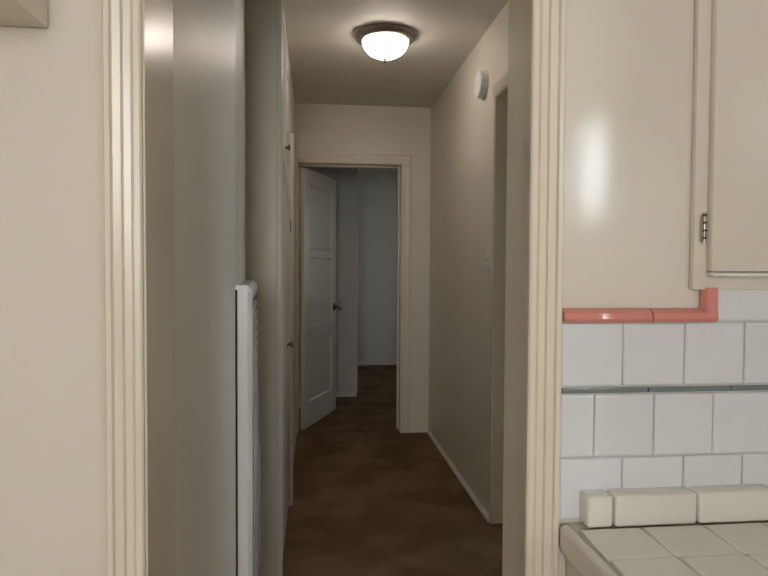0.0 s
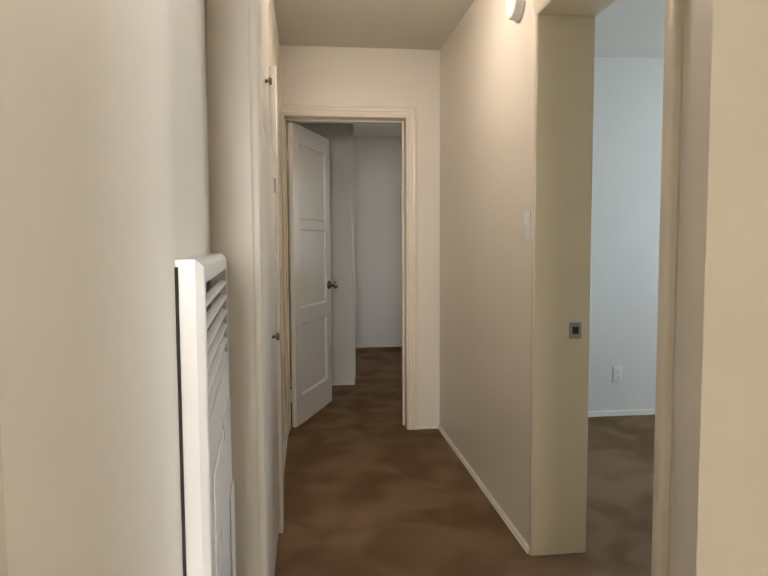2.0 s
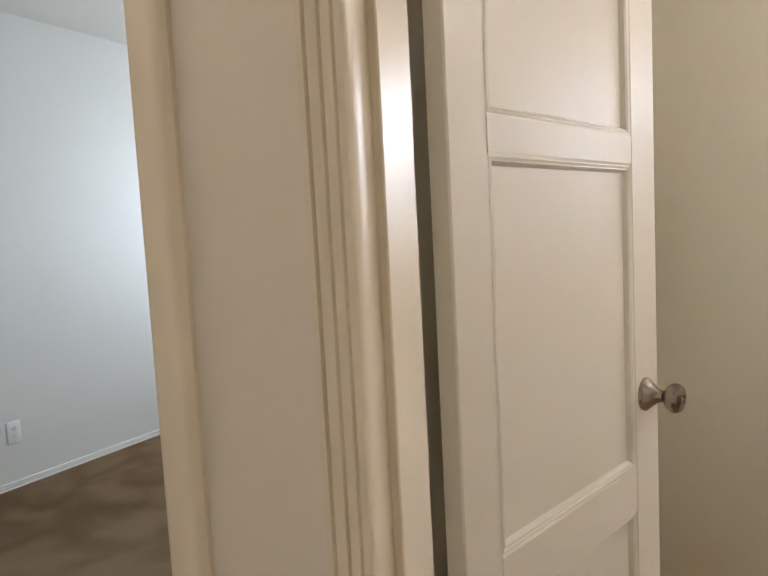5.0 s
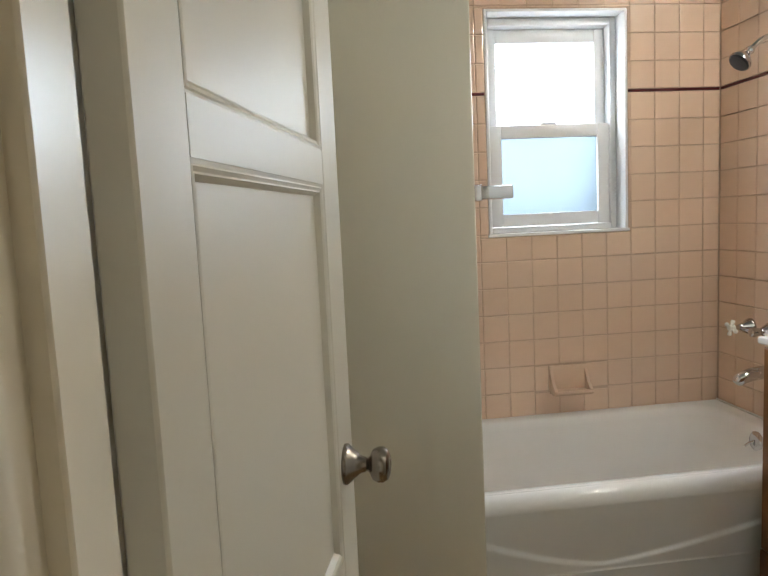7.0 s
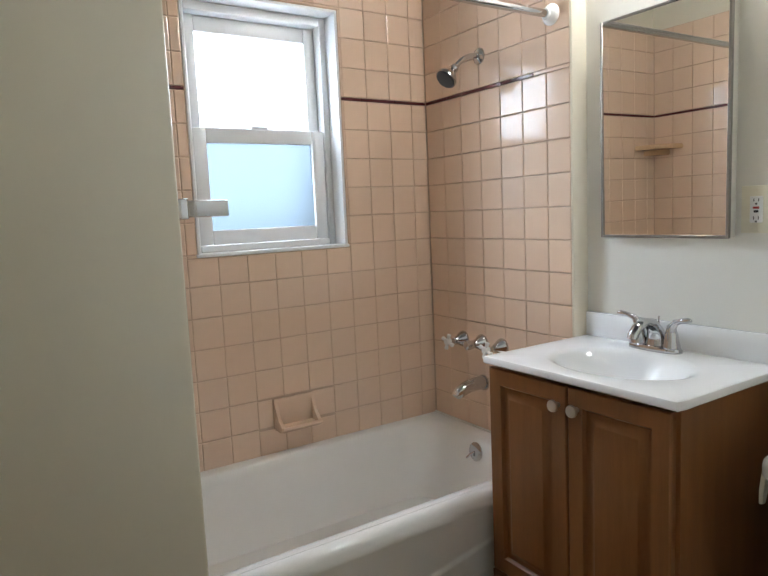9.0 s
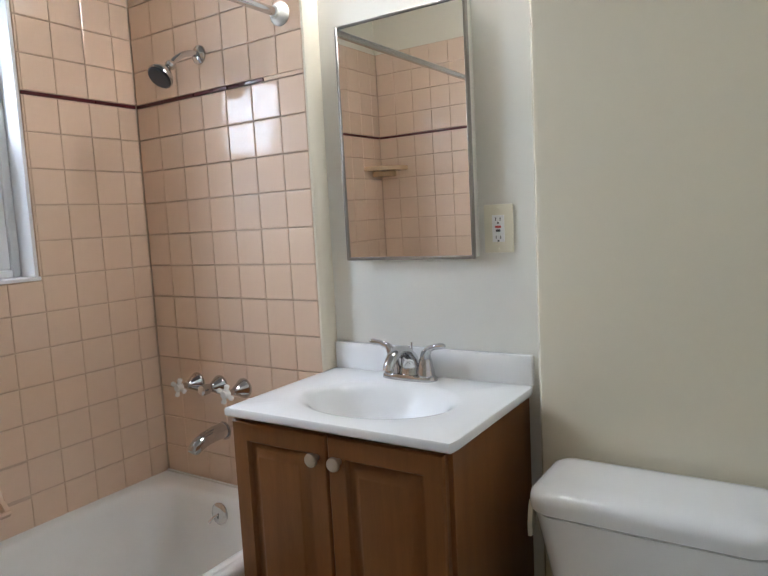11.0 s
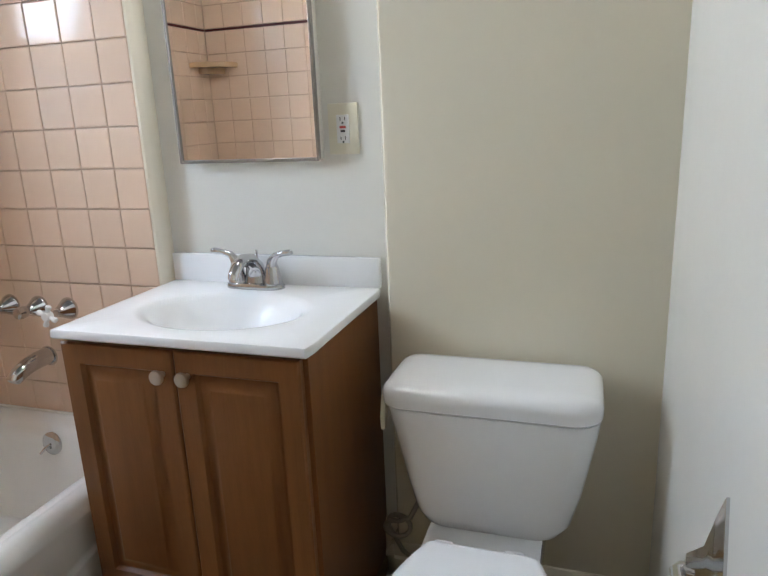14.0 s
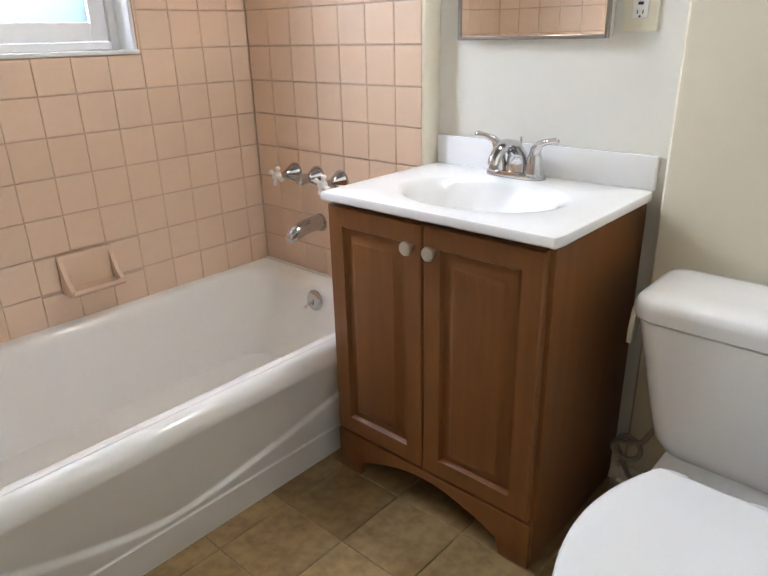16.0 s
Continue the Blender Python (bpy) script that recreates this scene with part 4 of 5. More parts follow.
plate("light_switch", pose(HALL_E - 0.0005, 3.145, 1.314, 0, 0, -90), 0.070, 0.122, "white toggle light switch beside the bedroom doorway", "switch", M["plastic"], "toggle")

# ---- toilet ----


def toilet():
    cx = 1.880
    d = thing("toilet", cx, 0.45, ZB, "white two-piece toilet with the lid closed", "toilet")

    def oval(y0, y1, w, z, n=40, cx=1.866):
        """Egg outline with its blunt end at y0."""
        out = []
        ym, ry = (y0 + y1) / 2, (y1 - y0) / 2
        for i in range(n):
            a = 2 * math.pi * i / n
            s, c = math.sin(a), math.cos(a)
            p = 0.75 if s < 0 else 1.0
            out.append((cx + w * math.copysign(abs(c) ** (0.72 if s < 0 else 0.95), c), ym + ry * math.copysign(abs(s) ** p, s), z))
        return out

    def lid_outline(g, z, cx=1.868, n=16):
        """Seat shape grown by g: round in front, cut straight across behind."""
        half = []
        for i in range(n + 1):
            a = math.pi / 2 * (1 - i / n)
            half.append(((0.157 + g) * math.cos(a), 0.625 + (0.262 + g) * math.sin(a)))
        for i in range(1, n + 1):
            q = i / n
            half.append((0.157 + g - 0.048 * q ** 1.9, 0.625 - (0.190 + g) * q))
        half += [(0.104 + g, 0.430 - g), (0.096 + g, 0.4275 - g)]
        return [(cx + a, b, z) for a, b in half] + [(cx - a, b, z) for a, b in reversed(half[1:])]

    # tank, lid
    rings = []
    for z, xa, xb, y0, y1, r in ((0.4370, cx - 0.112, cx + 0.118, 0.120, 0.236, 0.05), (0.4440, cx - 0.136, cx + 0.138, 0.106, 0.257, 0.055), (0.4600, cx - 0.155, cx + 0.155, 0.098, 0.271, 0.055), (0.4850, cx - 0.170, cx + 0.167, 0.094, 0.279, 0.052),
                                 (0.56, cx - 0.190, cx + 0.184, 0.090, 0.286, 0.05), (0.68, cx - 0.213, cx + 0.209, 0.086, 0.295, 0.048), (0.7380, cx - 0.222, cx + 0.222, 0.082, 0.301, 0.048), (0.7395, cx - 0.218, cx + 0.218, 0.085, 0.298, 0.046)):
        rings.append([(x, y + 0.012 * (1 - ((x - cx) / 0.22) ** 2) * (1 if y > 0.2 else 0), z) for x, y in rounded(xa, xb, y0, y1, r, 6)])
    part("tank", loft(rings, cap_first=True), M["china"], d)
    rings = []
    for g, z in ((-0.004, 0.7410), (0.001, 0.7420), (0.005, 0.7455), (0.006, 0.7540), (0.006, 0.7670), (0.003, 0.7770), (-0.004, 0.7840), (-0.016, 0.7890), (-0.036, 0.7920), (-0.060, 0.7930)):
        rings.append([(x, y + 0.022 * (1 - ((x - cx) / 0.23) ** 2) * (1 if y > 0.2 else 0), z) for x, y in rounded(cx - 0.219 - g, cx + 0.224 + g, 0.082 - g, 0.298 + g, max(0.012, 0.044 + g), 9)])
    part("tank_lid", loft(rings, cap_first=True), M["china"], d)
    hx = cx + 0.217
    hb = part("flush_lever", tube([(hx, 0.225, 0.722), (hx + 0.020, 0.225, 0.722)], 0.013, 16), M["ivory"], d, "cream flush lever")
    part("lever_arm", prism([(0.212, 0.738), (0.240, 0.738), (0.243, 0.720), (0.250, 0.690), (0.252, 0.662), (0.238, 0.660), (0.232, 0.690), (0.218, 0.712)], hx + 0.016, hx + 0.026, "x", 0.003), M["ivory"], hb)
    # bowl and foot
    rings = [oval(0.30, 0.72, 0.100, ZB), oval(0.30, 0.70, 0.097, ZB + 0.02), oval(0.31, 0.70, 0.100, ZB + 0.12), oval(0.33, 0.76, 0.122, ZB + 0.22), oval(0.38, 0.83, 0.140, ZB + 0.31), oval(0.425, 0.865, 0.151, ZB + 0.360), oval(0.430, 0.870, 0.153, ZB + 0.3765)]
    part("bowl", loft(rings, cap_first=True), M["china"], d)
    part("deck", prism(rounded(cx - 0.115, cx + 0.128, 0.115, 0.44, 0.03), ZB + 0.24, ZB + 0.336, "z", 0.012), M["china"], d)
    rings = [lid_outline(-0.002, ZB + 0.378), lid_outline(0.002, ZB + 0.384), lid_outline(0.002, ZB + 0.390), lid_outline(-0.002, ZB + 0.394)]
    part("seat", loft(rings, cap_first=True), M["seat"], d)
    rings = [lid_outline(-0.004, ZB + 0.396), lid_outline(0.0, ZB + 0.400), lid_outline(0.0, ZB + 0.407), lid_outline(-0.004, ZB + 0.4120), lid_outline(-0.010, ZB + 0.4138), lid_outline(-0.016, ZB + 0.4140), lid_outline(-0.022, ZB + 0.4140)]
    part("seat_lid", loft(rings, cap_first=True), M["seat"], d)
    for x in (cx - 0.07, cx + 0.07):
        part("hinge", box(x - 0.02, x + 0.02, 0.388, 0.412, ZB + 0.337, ZB + 0.388, 0.006), M["seat"], d)
    part("label_mark", box(cx - 0.022, cx + 0.020, 0.366, 0.374, ZB + 0.3365, ZB + 0.338), M["slate"], d, "small grey maker's mark")
    h = thing("supply_hose", 2.12, 0.16, 0.33, "coiled metal water supply hose behind the toilet", "hose")
    pts = [(2.118 + 0.030 * math.cos(a), 0.150 + 0.004 * a, 0.355 + 0.026 * math.sin(a)) for a in (i * 0.4 for i in range(21))]
    part("hose", tube([(2.100, 0.088, 0.20), (2.124, 0.118, 0.25), (2.150, 0.146, 0.34)] + pts + [(2.080, 0.185, 0.400), (2.055, 0.19, 0.455)], 0.0062, 10), M["hose"], h)
    part("stop_valve", lathe([(0, 0), (0.022, 0), (0.020, 0.006), (0.009, 0.010), (0.009, 0.03), (0.013, 0.032), (0.013, 0.045), (0, 0.046)], 20, Matrix.Translation((2.100, 0.066, 0.19)) @ pose(0, 0, 0, -90)), M["chrome"], h)


toilet()


def paper_holder():
    d = thing("paper_holder", BATH_W, 0.68, 0.78, "chrome toilet paper holder on the wall, without a roll", "paper holder")
    for y in (0.745, 0.890):
        pts = [(y, 0.895), (y + 0.028, 0.79), (y, 0.70), (y - 0.028, 0.79)]
        rings = []
        for s, x in ((1.0, BATH_W), (1.0, BATH_W + 0.004), (0.75, BATH_W + 0.012), (0.35, BATH_W + 0.022), (0.22, BATH_W + 0.040)):
            rings.append([(x, y + (a - y) * s, 0.790 + (b - 0.790) * s) for a, b in pts])
        part("bracket", loft(rings, cap_first=True), M["chrome"], d)
    part("arm", tube([(BATH_W + 0.030, 0.745, 0.790), (BATH_W + 0.044, 0.744, 0.790), (BATH_W + 0.049, 0.750, 0.790), (BATH_W + 0.050, 0.815, 0.790), (BATH_W + 0.049, 0.885, 0.790), (BATH_W + 0.030, 0.890, 0.790)], 0.009, 14), M["chrome"], d)


paper_holder()

# ---- hallway things ----


def ceiling_light(x, y, label, glass):
    d = thing("ceiling_light", x, y, CEIL, label, "ceiling lamp", "ceiling lamps")
    lay = Matrix.Translation((x, y, CEIL))
    part("rim", lathe([(0.0, 0), (0.156, 0), (0.160, -0.006), (0.154, -0.014), (0.149, -0.020), (0.152, -0.026), (0.146, -0.033), (0.130, -0.038), (0.122, -0.038), (0.120, -0.030), (0, -0.030)], 48, lay), M["fixture"], d, "dark bronze rim")
    part("glass_bowl", lathe([(0.121, -0.036), (0.119, -0.052), (0.108, -0.078), (0.088, -0.099), (0.060, -0.114), (0.030, -0.122), (0.0, -0.124)], 48, lay), glass, d, "glowing white glass bowl")
    part("finial", lathe([(0, -0.120), (0.012, -0.123), (0.014, -0.127), (0.007, -0.131), (0.006, -0.135), (0.010, -0.140), (0.007, -0.147), (0, -0.149)], 20, lay), M["fixture"], d)


ceiling_light(0.798, 3.36, "flush ceiling light with a lit white glass bowl and bronze rim", M["lit_glass"])


def vanity_light():
    d = thing("vanity_light", 2.53, -0.03, 2.36, "two-globe vanity light on the wall above the mirror", "wall lamp")
    part("back_plate", box(2.33, 2.73, -0.035, -0.012, 2.32, 2.41, 0.006), M["chrome"], d, "chrome back plate")
    for x in (2.43, 2.63):
        lay = Matrix.Translation((x, -0.012, 2.365)) @ pose(0, 0, 0, -90)
        part("socket", lathe([(0, 0), (0.030, 0), (0.028, 0.020), (0.022, 0.040), (0, 0.040)], 24, lay), M["chrome"], d)
        part("globe", lathe([(0.020, 0.038), (0.040, 0.052), (0.052, 0.075), (0.055, 0.092), (0.050, 0.115), (0.036, 0.134), (0.016, 0.145), (0, 0.147)], 32, lay), M["bath_lit_glass"], d, "glowing white glass globe")


vanity_light()


def smoke_detector():
    d = thing("smoke_detector", HALL_E, 3.27, 2.232, "round white smoke detector high on the wall", "smoke detector")
    lay = Matrix.Translation((HALL_E, 3.27, 2.232)) @ pose(0, 0, 0, 0, -90)
    part("base", lathe([(0, 0), (0.078, 0), (0.078, 0.010), (0.072, 0.012), (0, 0.012)], 36, lay), M["plastic"], d)
    part("cover", lathe([(0.070, 0.012), (0.070, 0.030), (0.064, 0.038), (0.050, 0.041), (0.046, 0.039), (0.020, 0.042), (0, 0.042)], 36, lay), M["plastic"], d)


smoke_detector()


def wall_heater():
    d = thing("wall_heater", 0.22, 2.09, 0.15, "white enamelled gas wall heater with louvred top", "heater")
    rot = 4.0
    length, top, depth = 0.715, 1.226, 0.046
    m = pose(0.2185, 1.737, 0.0, 0, 0, rot)
    # local: y along the wall, x out of it
    y0, y1, z0 = 0.0, length, 0.16
    l0, l1, lz0, lz1 = 0.032, 0.660, 0.950, 1.186
    rings = []
    for x, g in ((0.0, 0.0), (depth - 0.014, 0.0), (depth - 0.003, 0.009), (depth, 0.014)):
        rings.append([(x, y0 + g, z0 + g), (x, y1 - g, z0 + g), (x, y1 - g, top - g), (x, y0 + g, top - g)])
    for x in (depth, depth - 0.002, 0.004):
        rings.append([(x, l0, lz0), (x, l1, lz0), (x, l1, lz1), (x, l0, lz1)])
    part("casing", loft(rings, cap_last=False), M["heater"], d, local=True)
    part("inner_box", box(0.0005, 0.005, l0 + 0.001, l1 - 0.001, lz0 + 0.001, lz1 - 0.001), M["heater_inside"], d, "dark sheet for the shade inside the louvres", local=True)
    k = 6
    for i in range(k):
        z = lz0 + 0.004 + (lz1 - lz0 - 0.008) * i / k
        part("louvre", prism([(0.0455, z), (0.0462, z + 0.002), (0.0455, z + 0.009), (0.0400, z + 0.0115), (0.0330, z + 0.0125), (0.0385, z + 0.006)], l0, l1, "y"), M["heater"], d, local=True)
    part("lower_panel", box(depth, depth + 0.004, 0.070, length - 0.05, 0.22, 0.84, 0.002, 1), M["heater"], d, local=True)
    part("bottom_grille", box(depth + 0.004, depth + 0.010, length - 0.20, length - 0.07, 0.20, 0.62, 0.004), M["heater"], d, local=True)
    # near-black strip laid over the casing's edge as the gap's shade
    part("gap_shade", box(-0.004, 0.006, -0.005, 0.001, z0, top - 0.012), M["dark"], d, "dark strip for the shade in the gap behind the casing", local=True)
    d.matrix_basis = m
    return d


wall_heater()


def closet_door(name, face, y0, y1, z0, z1, knob_y, knob_z, size, label):
    d = thing(name, 0.28, (y0 + y1) / 2, z0, label, "cabinet door", "closet doors")
    part("door_slab", box(0.281, face, y0, y1, z0, z1, 0.0025), M["white_trim"], d)
    lay = Matrix.Translation((face, knob_y, knob_z)) @ pose(0, 0, 0, 0, 90) @ Matrix.Diagonal((size, size, size, 1))
    part("knob", lathe([(0, 0), (0.008, 0), (0.006, 0.010), (0.012, 0.014), (0.016, 0.019), (0.013, 0.026), (0, 0.028)], 22, lay), M["pewter"], d, "small metal knob")
    part("hinge", tube([(face + 0.002, y1 - 0.003, z1 - 0.16), (face + 0.002, y1 - 0.003, z1 - 0.10)], 0.004, 10), M["pewter"], d)


closet_door("upper_closet_door", 0.288, 2.585, 3.36, 1.66, 2.40, 3.12, 1.852, 0.9, "white painted upper closet door with a small knob")
closet_door("lower_closet_door", 0.302, 2.585, 3.36, 0.07, 1.62, 3.022, 0.912, 1.0, "white painted lower closet door with a small knob")
structure("trim_closet", box(0.280, 0.316, 3.385, 3.50, 0.0, 1.98, 0.004), M["white_trim"], "white painted closet casing board")


def strike_plate():
    d = thing("strike_plate", 1.473, 3.050, 0.905, "old metal strike plate let into the door lining", "strike plate")
    part("plate", box(1.449, 1.497, 3.0468, 3.0505, 0.873, 0.937, 0.0008, 1), M["steel"], d)
    part("latch_hole", box(1.460, 1.486, 3.0462, 3.0470, 0.892, 0.920), M["dark"], d)


strike_plate()

# ---- kitchen ----


def wall_cabinet(name, x0, x1, y0, y1, z0, z1, label, hinge_x=None):
    d = thing(name, (x0 + x1) / 2, y1, z0, label, "cabinet", "kitchen cabinets")
    part("body", box(x0, x1, y0 + 0.018, y1, z0, z1, 0.003), M["kitchen_wall"], d)
    dd = part("door", box(x0 + 0.022, x1 - 0.02, y0, y0 + 0.018, z0 + 0.032, z1 - 0.03, 0.005), M["kitchen_wall"], d)
    part("bottom_lip", box(x0 + 0.022, x1 - 0.02, y0 - 0.004, y0 + 0.016, z0 + 0.024, z0 + 0.031, 0.002), M["white_trim"], d)
    if hinge_x:
        for z in (z0 + 0.11, z1 - 0.14):
            h = part("hinge", tube([(hinge_x, y0 + 0.001, z - 0.026), (hinge_x, y0 + 0.001, z + 0.026)], 0.0032, 10), M["steel"], dd, "worn metal hinge")
            for i in range(4):
                zz = z - 0.020 + i * 0.0133
                part("knuckle", tube([(hinge_x, y0 - 0.0005, zz - 0.0015), (hinge_x, y0 - 0.0005, zz + 0.0015)], 0.0035, 10), M["dark"], h)


wall_cabinet("kitchen_cabinet", 1.092, 1.412, 1.026, 1.058, 1.240, 2.30, "cream painted kitchen cabinet above the white tiles", 1.100)
wall_cabinet("side_cabinet", -0.72, 0.015, 0.76, 1.058, 1.650, 2.30, "cream painted kitchen wall cabinet beside the doorway")


def counter():
    d = thing("kitchen_counter", 1.15, 0.8, 0.0, "cream tiled kitchen counter with a raised tile curb", "counter")
    part("base", box(0.872, 1.415, 0.46, 1.056, 0.0, 0.80, 0.003), M["kitchen_wall"], d)
    part("top_slab", box(0.872, 1.415, 0.43, 1.056, 0.80, 0.832, 0.004), M["counter_grout"], d)
    part("edge_trim", box(0.852, 0.8725, 0.43, 1.040, 0.785, 0.8375, 0.010, 3), M["cream_tile"], d, "rounded cream edge tile")
    for i in range(5):
        for j in range(6):
            x, y = 0.875 + i * 0.1105, 1.010 - (j + 1) * 0.1105
            a, b = x, min(x + 0.108, 1.414)
            if b - a > 0.01 and y > 0.3:
                part("tile", box(a, b, max(y, 0.432), y + 0.108, 0.831, 0.8375, 0.002, 1), M["cream_tile"], d)
    for a, b in ((0.892, 0.938), (0.941, 1.090), (1.093, 1.240), (1.243, 1.390)):
        part("curb_tile", box(a, b, 1.012, 1.056, 0.836, 0.891, 0.006, 3), M["cream_tile"], d)


counter()

# ---- tiles, piece by piece ----
TILE_MESH = {}


def tile_mesh(w, h, t, mat, soft=0.0035):
    """One cushion-edged tile in its own x (width) and z (height), facing -y; alike tiles share it."""
    key = (round(w, 4), round(h, 4), round(t, 4), mat.name)
    if key not in TILE_MESH:
        s = min(soft, w * 0.2, h * 0.2)
        rings = [[(-w / 2 + q, y, -h / 2 + q), (w / 2 - q, y, -h / 2 + q), (w / 2 - q, y, h / 2 - q), (-w / 2 + q, y, h / 2 - q)] for q, y in ((0, 0), (0, -t + s * 0.6), (s * 0.4, -t + s * 0.15), (s, -t))]
        bm = loft(rings)
        bmesh.ops.recalc_face_normals(bm, faces=bm.faces)
        me = bpy.data.meshes.new("tile")
        bm.to_mesh(me)
        bm.free()
        me.materials.append(mat)
        TILE_MESH[key] = me
    return TILE_MESH[key]


def lay_tile(parent, w, h, t, mat, m, name="tile"):
    ob = new(name, tile_mesh(w, h, t, mat))
    ob.parent = parent
    jit = random.Random(round(m.translation.x * 977 + m.translation.y * 1361 + m.translation.z * 733))
    ob.matrix_basis = m @ pose(0, jit.uniform(-0.0004, 0.0004), 0, jit.uniform(-0.18, 0.18), 0, jit.uniform(-0.18, 0.18))
    return ob


ROWS = [(1.780 - 0.11 * k, 1.780 - 0.11 * (k + 1)) for k in range(12)] + [(1.792 + 0.11 * (k + 1), 1.792 + 0.11 * k) for k in range(4)]
GAP = 0.0026


def tiled(name, place, turn, spans, back, label, holes=(), liner_end=None):
    """A tiled wall face: spans of columns along it, rows up it, without the holes; a maroon liner course."""
    base = structure(name, back, M["grout"], label)
    for a0, a1 in spans:
        for hi, lo in ROWS:
            lo = max(lo, 0.462)
            cells = [(a0, a1, lo, hi)]
            for b0, b1, c0, c1 in holes:
                nxt = []
                for p0, p1, q0, q1 in cells:
                    if p1 <= b0 or p0 >= b1 or q1 <= c0 or q0 >= c1:
                        nxt.append((p0, p1, q0, q1))
                        continue
                    if q1 > c1:
                        nxt.append((p0, p1, c1, q1))
                    if q0 < c0:
                        nxt.append((p0, p1, q0, c0))
                    mid0, mid1 = max(q0, c0), min(q1, c1)
                    if p0 < b0:
                        nxt.append((p0, b0, mid0, mid1))
                    if p1 > b1:
                        nxt.append((b1, p1, mid0, mid1))
                cells = nxt
            for p0, p1, q0, q1 in cells:
                w, h = p1 - p0 - GAP * 0.55, q1 - q0 - GAP * 1.1
                if w > 0.006 and h > 0.006:
                    lay_tile(base, w, h, 0.0115, M["tile"], place((p0 + p1) / 2, (q0 + q1) / 2) @ turn)
    first, last = spans[0][0], spans[-1][1]
    lo_a, hi_a = min(first, last), max(first, last)
    at = lo_a
    while at < hi_a - 0.01:
        b = min(at + 0.155, hi_a)
        if not any(at < h[1] - 0.002 and b > h[0] + 0.002 and h[3] > 1.79 for h in holes):
            plain = liner_end is not None and (at + b) / 2 < liner_end
            lay_tile(base, b - at - GAP, 0.0105, 0.0125, M["tile"] if plain else M["liner"], place((at + b) / 2, 1.786) @ turn, "liner")
        else:
            for h in [q for q in holes if q[3] > 1.79]:
                for p0, p1 in ((at, min(b, h[0])), (max(at, h[1]), b)):
                    if p1 - p0 > 0.008:
                        lay_tile(base, p1 - p0 - GAP, 0.0105, 0.0125, M["liner"], place((p0 + p1) / 2, 1.786) @ turn, "liner")
        at = b
    return base


cols_e = [(0.026, 0.098)] + [(0.098 + 0.1068 * k, 0.098 + 0.1068 * (k + 1)) for k in range(13)] + [(1.4864, TILE_N)]
back_e = bmesh.new()
for b in ((0.0, 1.562, 0.44, BATH_WIN[2]), (0.0, BATH_WIN[0], BATH_WIN[2], 2.234), (BATH_WIN[1], 1.562, BATH_WIN[2], 2.234), (BATH_WIN[0], BATH_WIN[1], BATH_WIN[3], 2.234)):
    box(3.603, 3.6118, *b, bm=back_e)
tiled("wall_tiles_east", lambda a, z: Matrix.Translation((3.610, a, z)), pose(0, 0, 0, 0, 0, -90), cols_e, back_e,
      "peach glazed wall tiles with a maroon liner under the window", [(BATH_WIN[0] - 0.004, BATH_WIN[1] + 0.004, BATH_WIN[2] - 0.004, BATH_WIN[3] + 0.004), (0.622, 0.786, 0.562, 0.676)])
cols_s = [(2.840, 2.938)] + [(2.938 + 0.11 * k, 2.938 + 0.11 * (k + 1)) for k in range(6)]
tiled("wall_tiles_south", lambda a, z: Matrix.Translation((a, 0.0122, z)), pose(0, 0, 0, 0, 0, 180), cols_s, box(2.838, 3.604, -0.035, 0.0175, 0.44, 2.234),
      "peach glazed wall tiles around the tub faucet", (), 2.945)
cols_n = [(2.848, 2.938)] + cols_s[1:]
tiled("wall_tiles_north", lambda a, z: Matrix.Translation((a, 1.5618, z)), pose(0, 0, 0), cols_n, box(2.842, 3.604, 1.5555, 1.5625, 0.44, 2.234), "peach glazed wall tiles at the tub's far end")
structure("trim_tile_edge", prism([(2.8385, 0.024), (2.832, 0.0225), (2.826, 0.015), (2.823, 0.002), (2.822, -0.035), (2.8385, -0.035)], 0.47, 2.245), M["trim"], "cream quarter-round strip at the edge of the tiles")

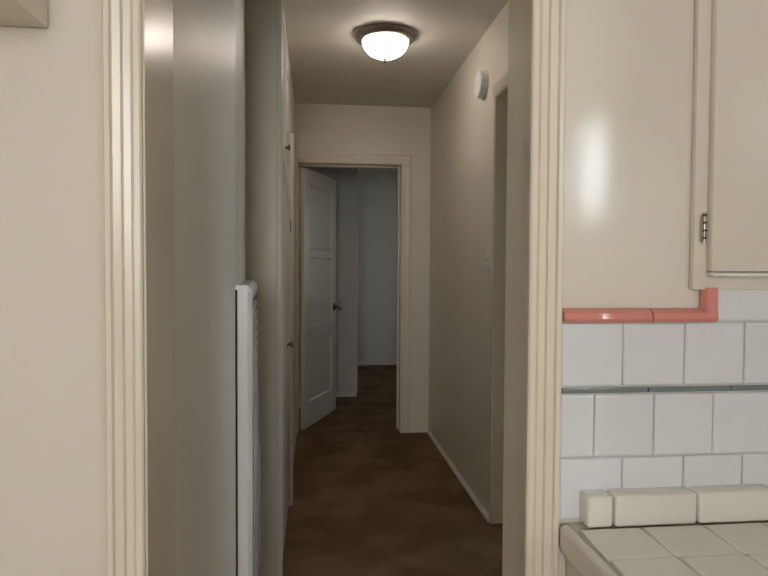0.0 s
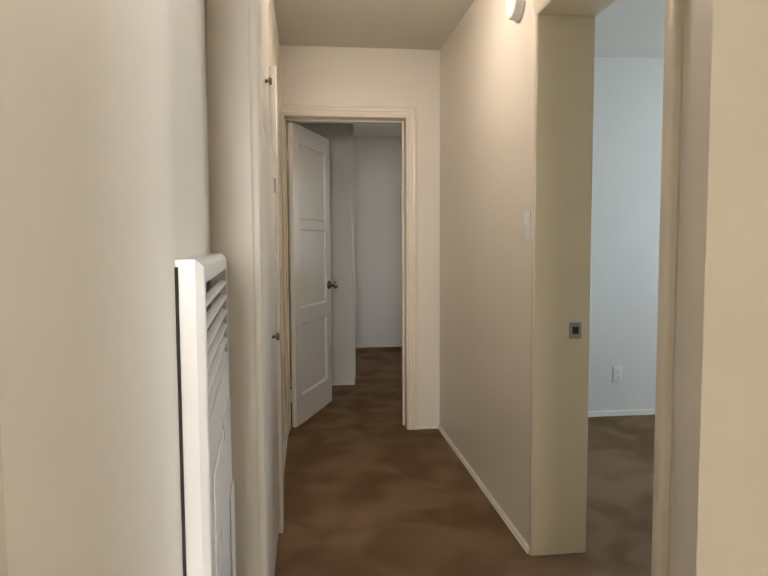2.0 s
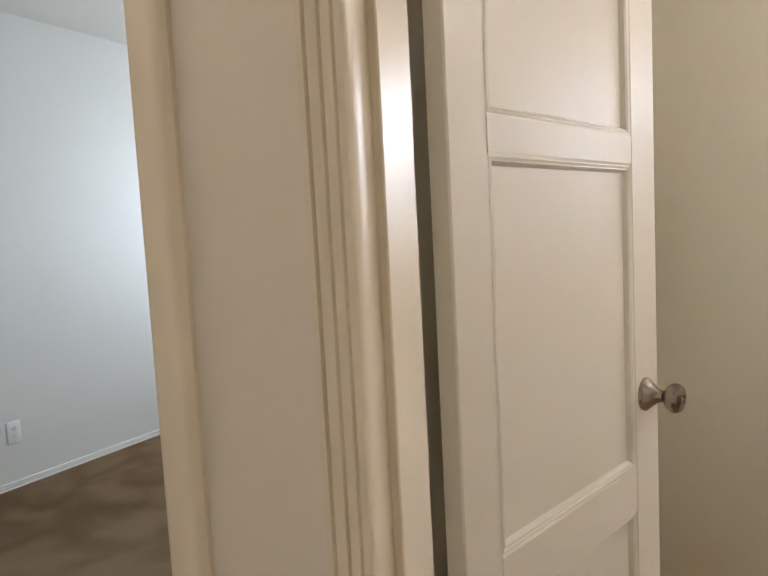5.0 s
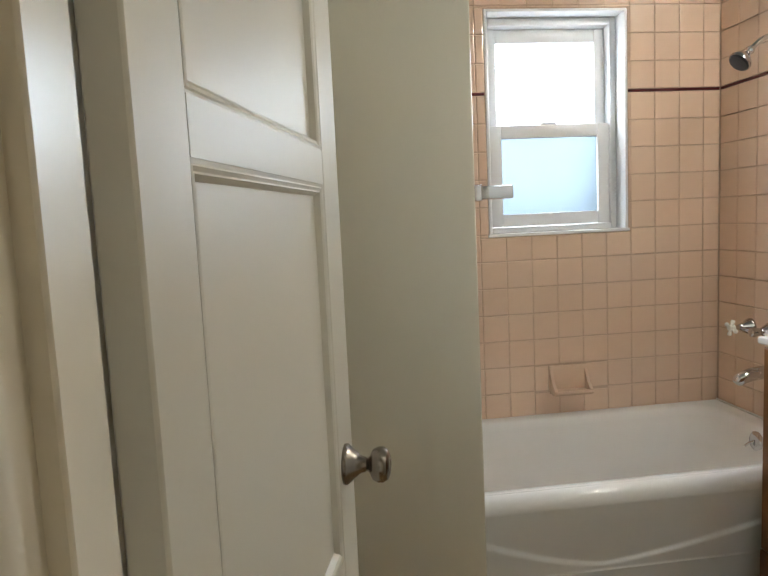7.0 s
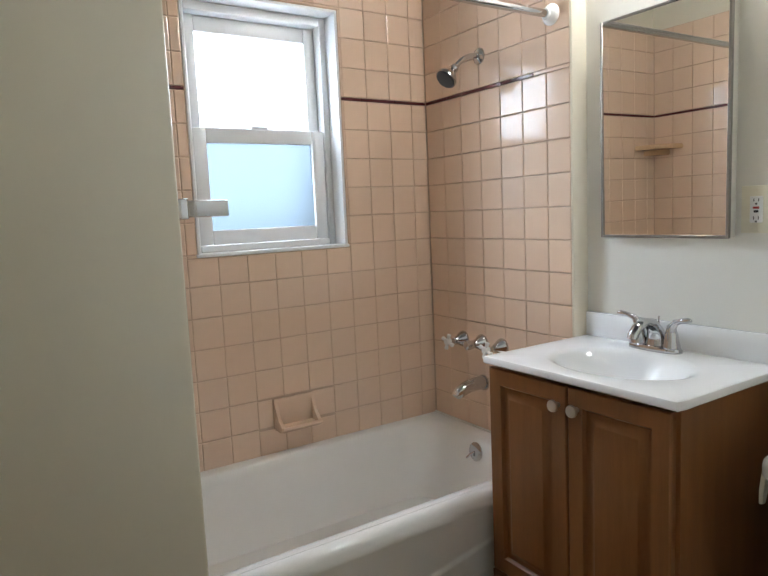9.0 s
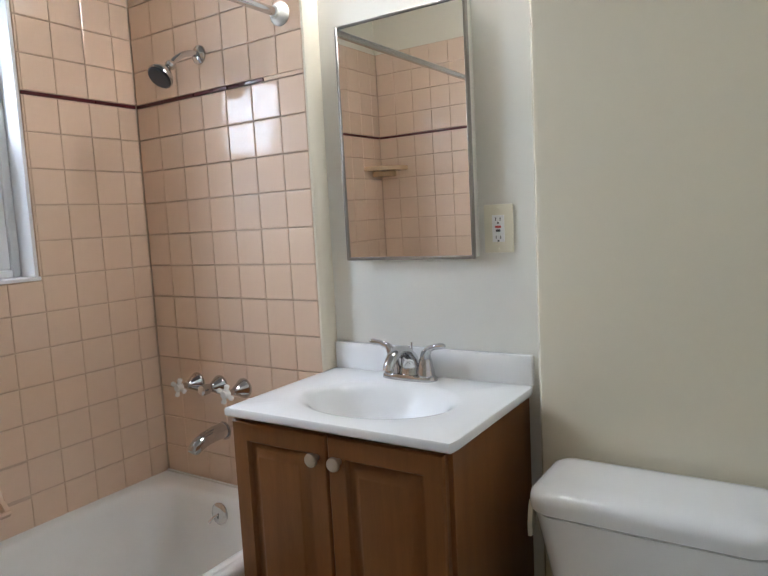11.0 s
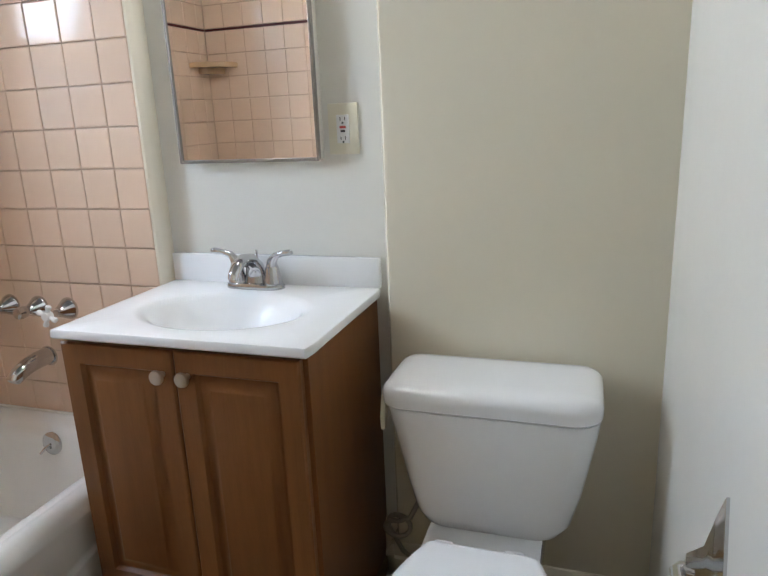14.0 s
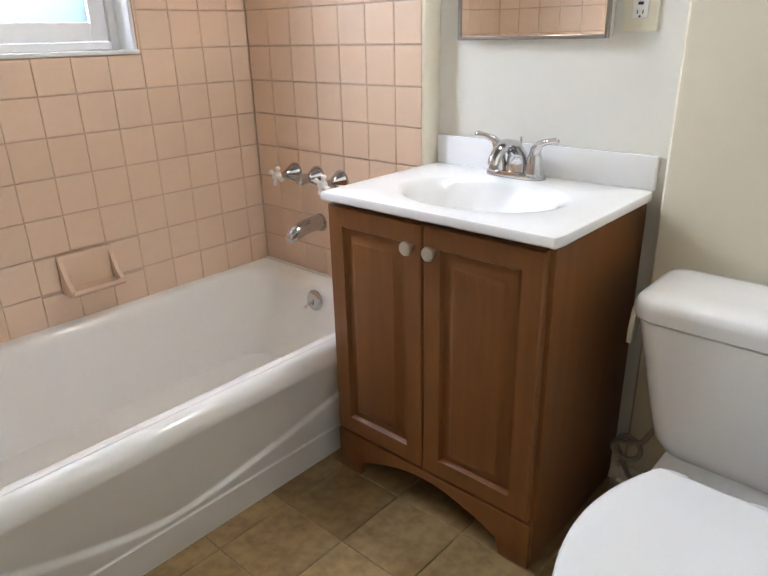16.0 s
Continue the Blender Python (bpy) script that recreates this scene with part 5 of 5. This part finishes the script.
# floor tiles
fx = [1.53] + [2.805 - 0.2045 * k for k in range(6, -1, -1)] + [2.905]
fy = [-0.034] + [0.2135 + 0.2095 * k for k in range(9)]
fb = bpy.data.objects["floor_bath"]
for a0, a1 in zip(fx, fx[1:]):
    for b0, b1 in zip(fy, fy[1:]):
        if a1 - a0 > 0.02:
            lay_tile(fb, a1 - a0 - 0.003, b1 - b0 - 0.003, 0.004, M["vinyl"], Matrix.Translation(((a0 + a1) / 2, (b0 + b1) / 2, ZB - 0.004)) @ pose(0, 0, 0, -90))

# kitchen wall tiles
kitchen_back = box(0.8545, 1.418, 1.0525, 1.0595, 0.83, 1.186)
box(1.115, 1.418, 1.0525, 1.0595, 1.186, 1.262, bm=kitchen_back)
kt = structure("wall_tiles_kitchen", kitchen_back, M["white_grout"], "white glazed kitchen tiles with a grey liner and pink cap")


def kitchen_course(z0, z1, edges, mat, name="tile", t=0.0085):
    for a, b in zip(edges, edges[1:]):
        if b - a > 0.01:
            lay_tile(kt, b - a - 0.0022, z1 - z0 - 0.0022, t, mat, Matrix.Translation(((a + b) / 2, 1.0555, (z0 + z1) / 2)), name)


kitchen_course(1.071, 1.183, [0.856, 0.968, 1.082, 1.195, 1.307, 1.417], M["white_tile"])
kitchen_course(1.059, 1.070, [0.856, 1.015, 1.170, 1.325, 1.417], M["slate"], "liner", 0.0092)
kitchen_course(0.947, 1.058, [0.856, 0.917, 1.027, 1.138, 1.250, 1.362, 1.417], M["white_tile"])
kitchen_course(0.838, 0.946, [0.856, 0.970, 1.084, 1.196, 1.308, 1.417], M["white_tile"])
kitchen_course(1.184, 1.262, [1.139, 1.28, 1.417], M["white_tile"])
cap = [(1.0555, 1.184), (1.040, 1.184), (1.036, 1.190), (1.038, 1.200), (1.046, 1.206), (1.0555, 1.208)]
for a, b in ((0.857, 1.015), (1.0175, 1.137)):
    link("cap_tile", prism(cap, a, b, "x", 0.001), M["pink"], kt, "pink cap tile")
link("cap_tile", prism([(1.1125, 1.0555), (1.1125, 1.048), (1.118, 1.039), (1.128, 1.036), (1.1372, 1.040), (1.1372, 1.0555)], 1.1855, 1.2445, "z", 0.001), M["pink"], kt, "pink cap tile")
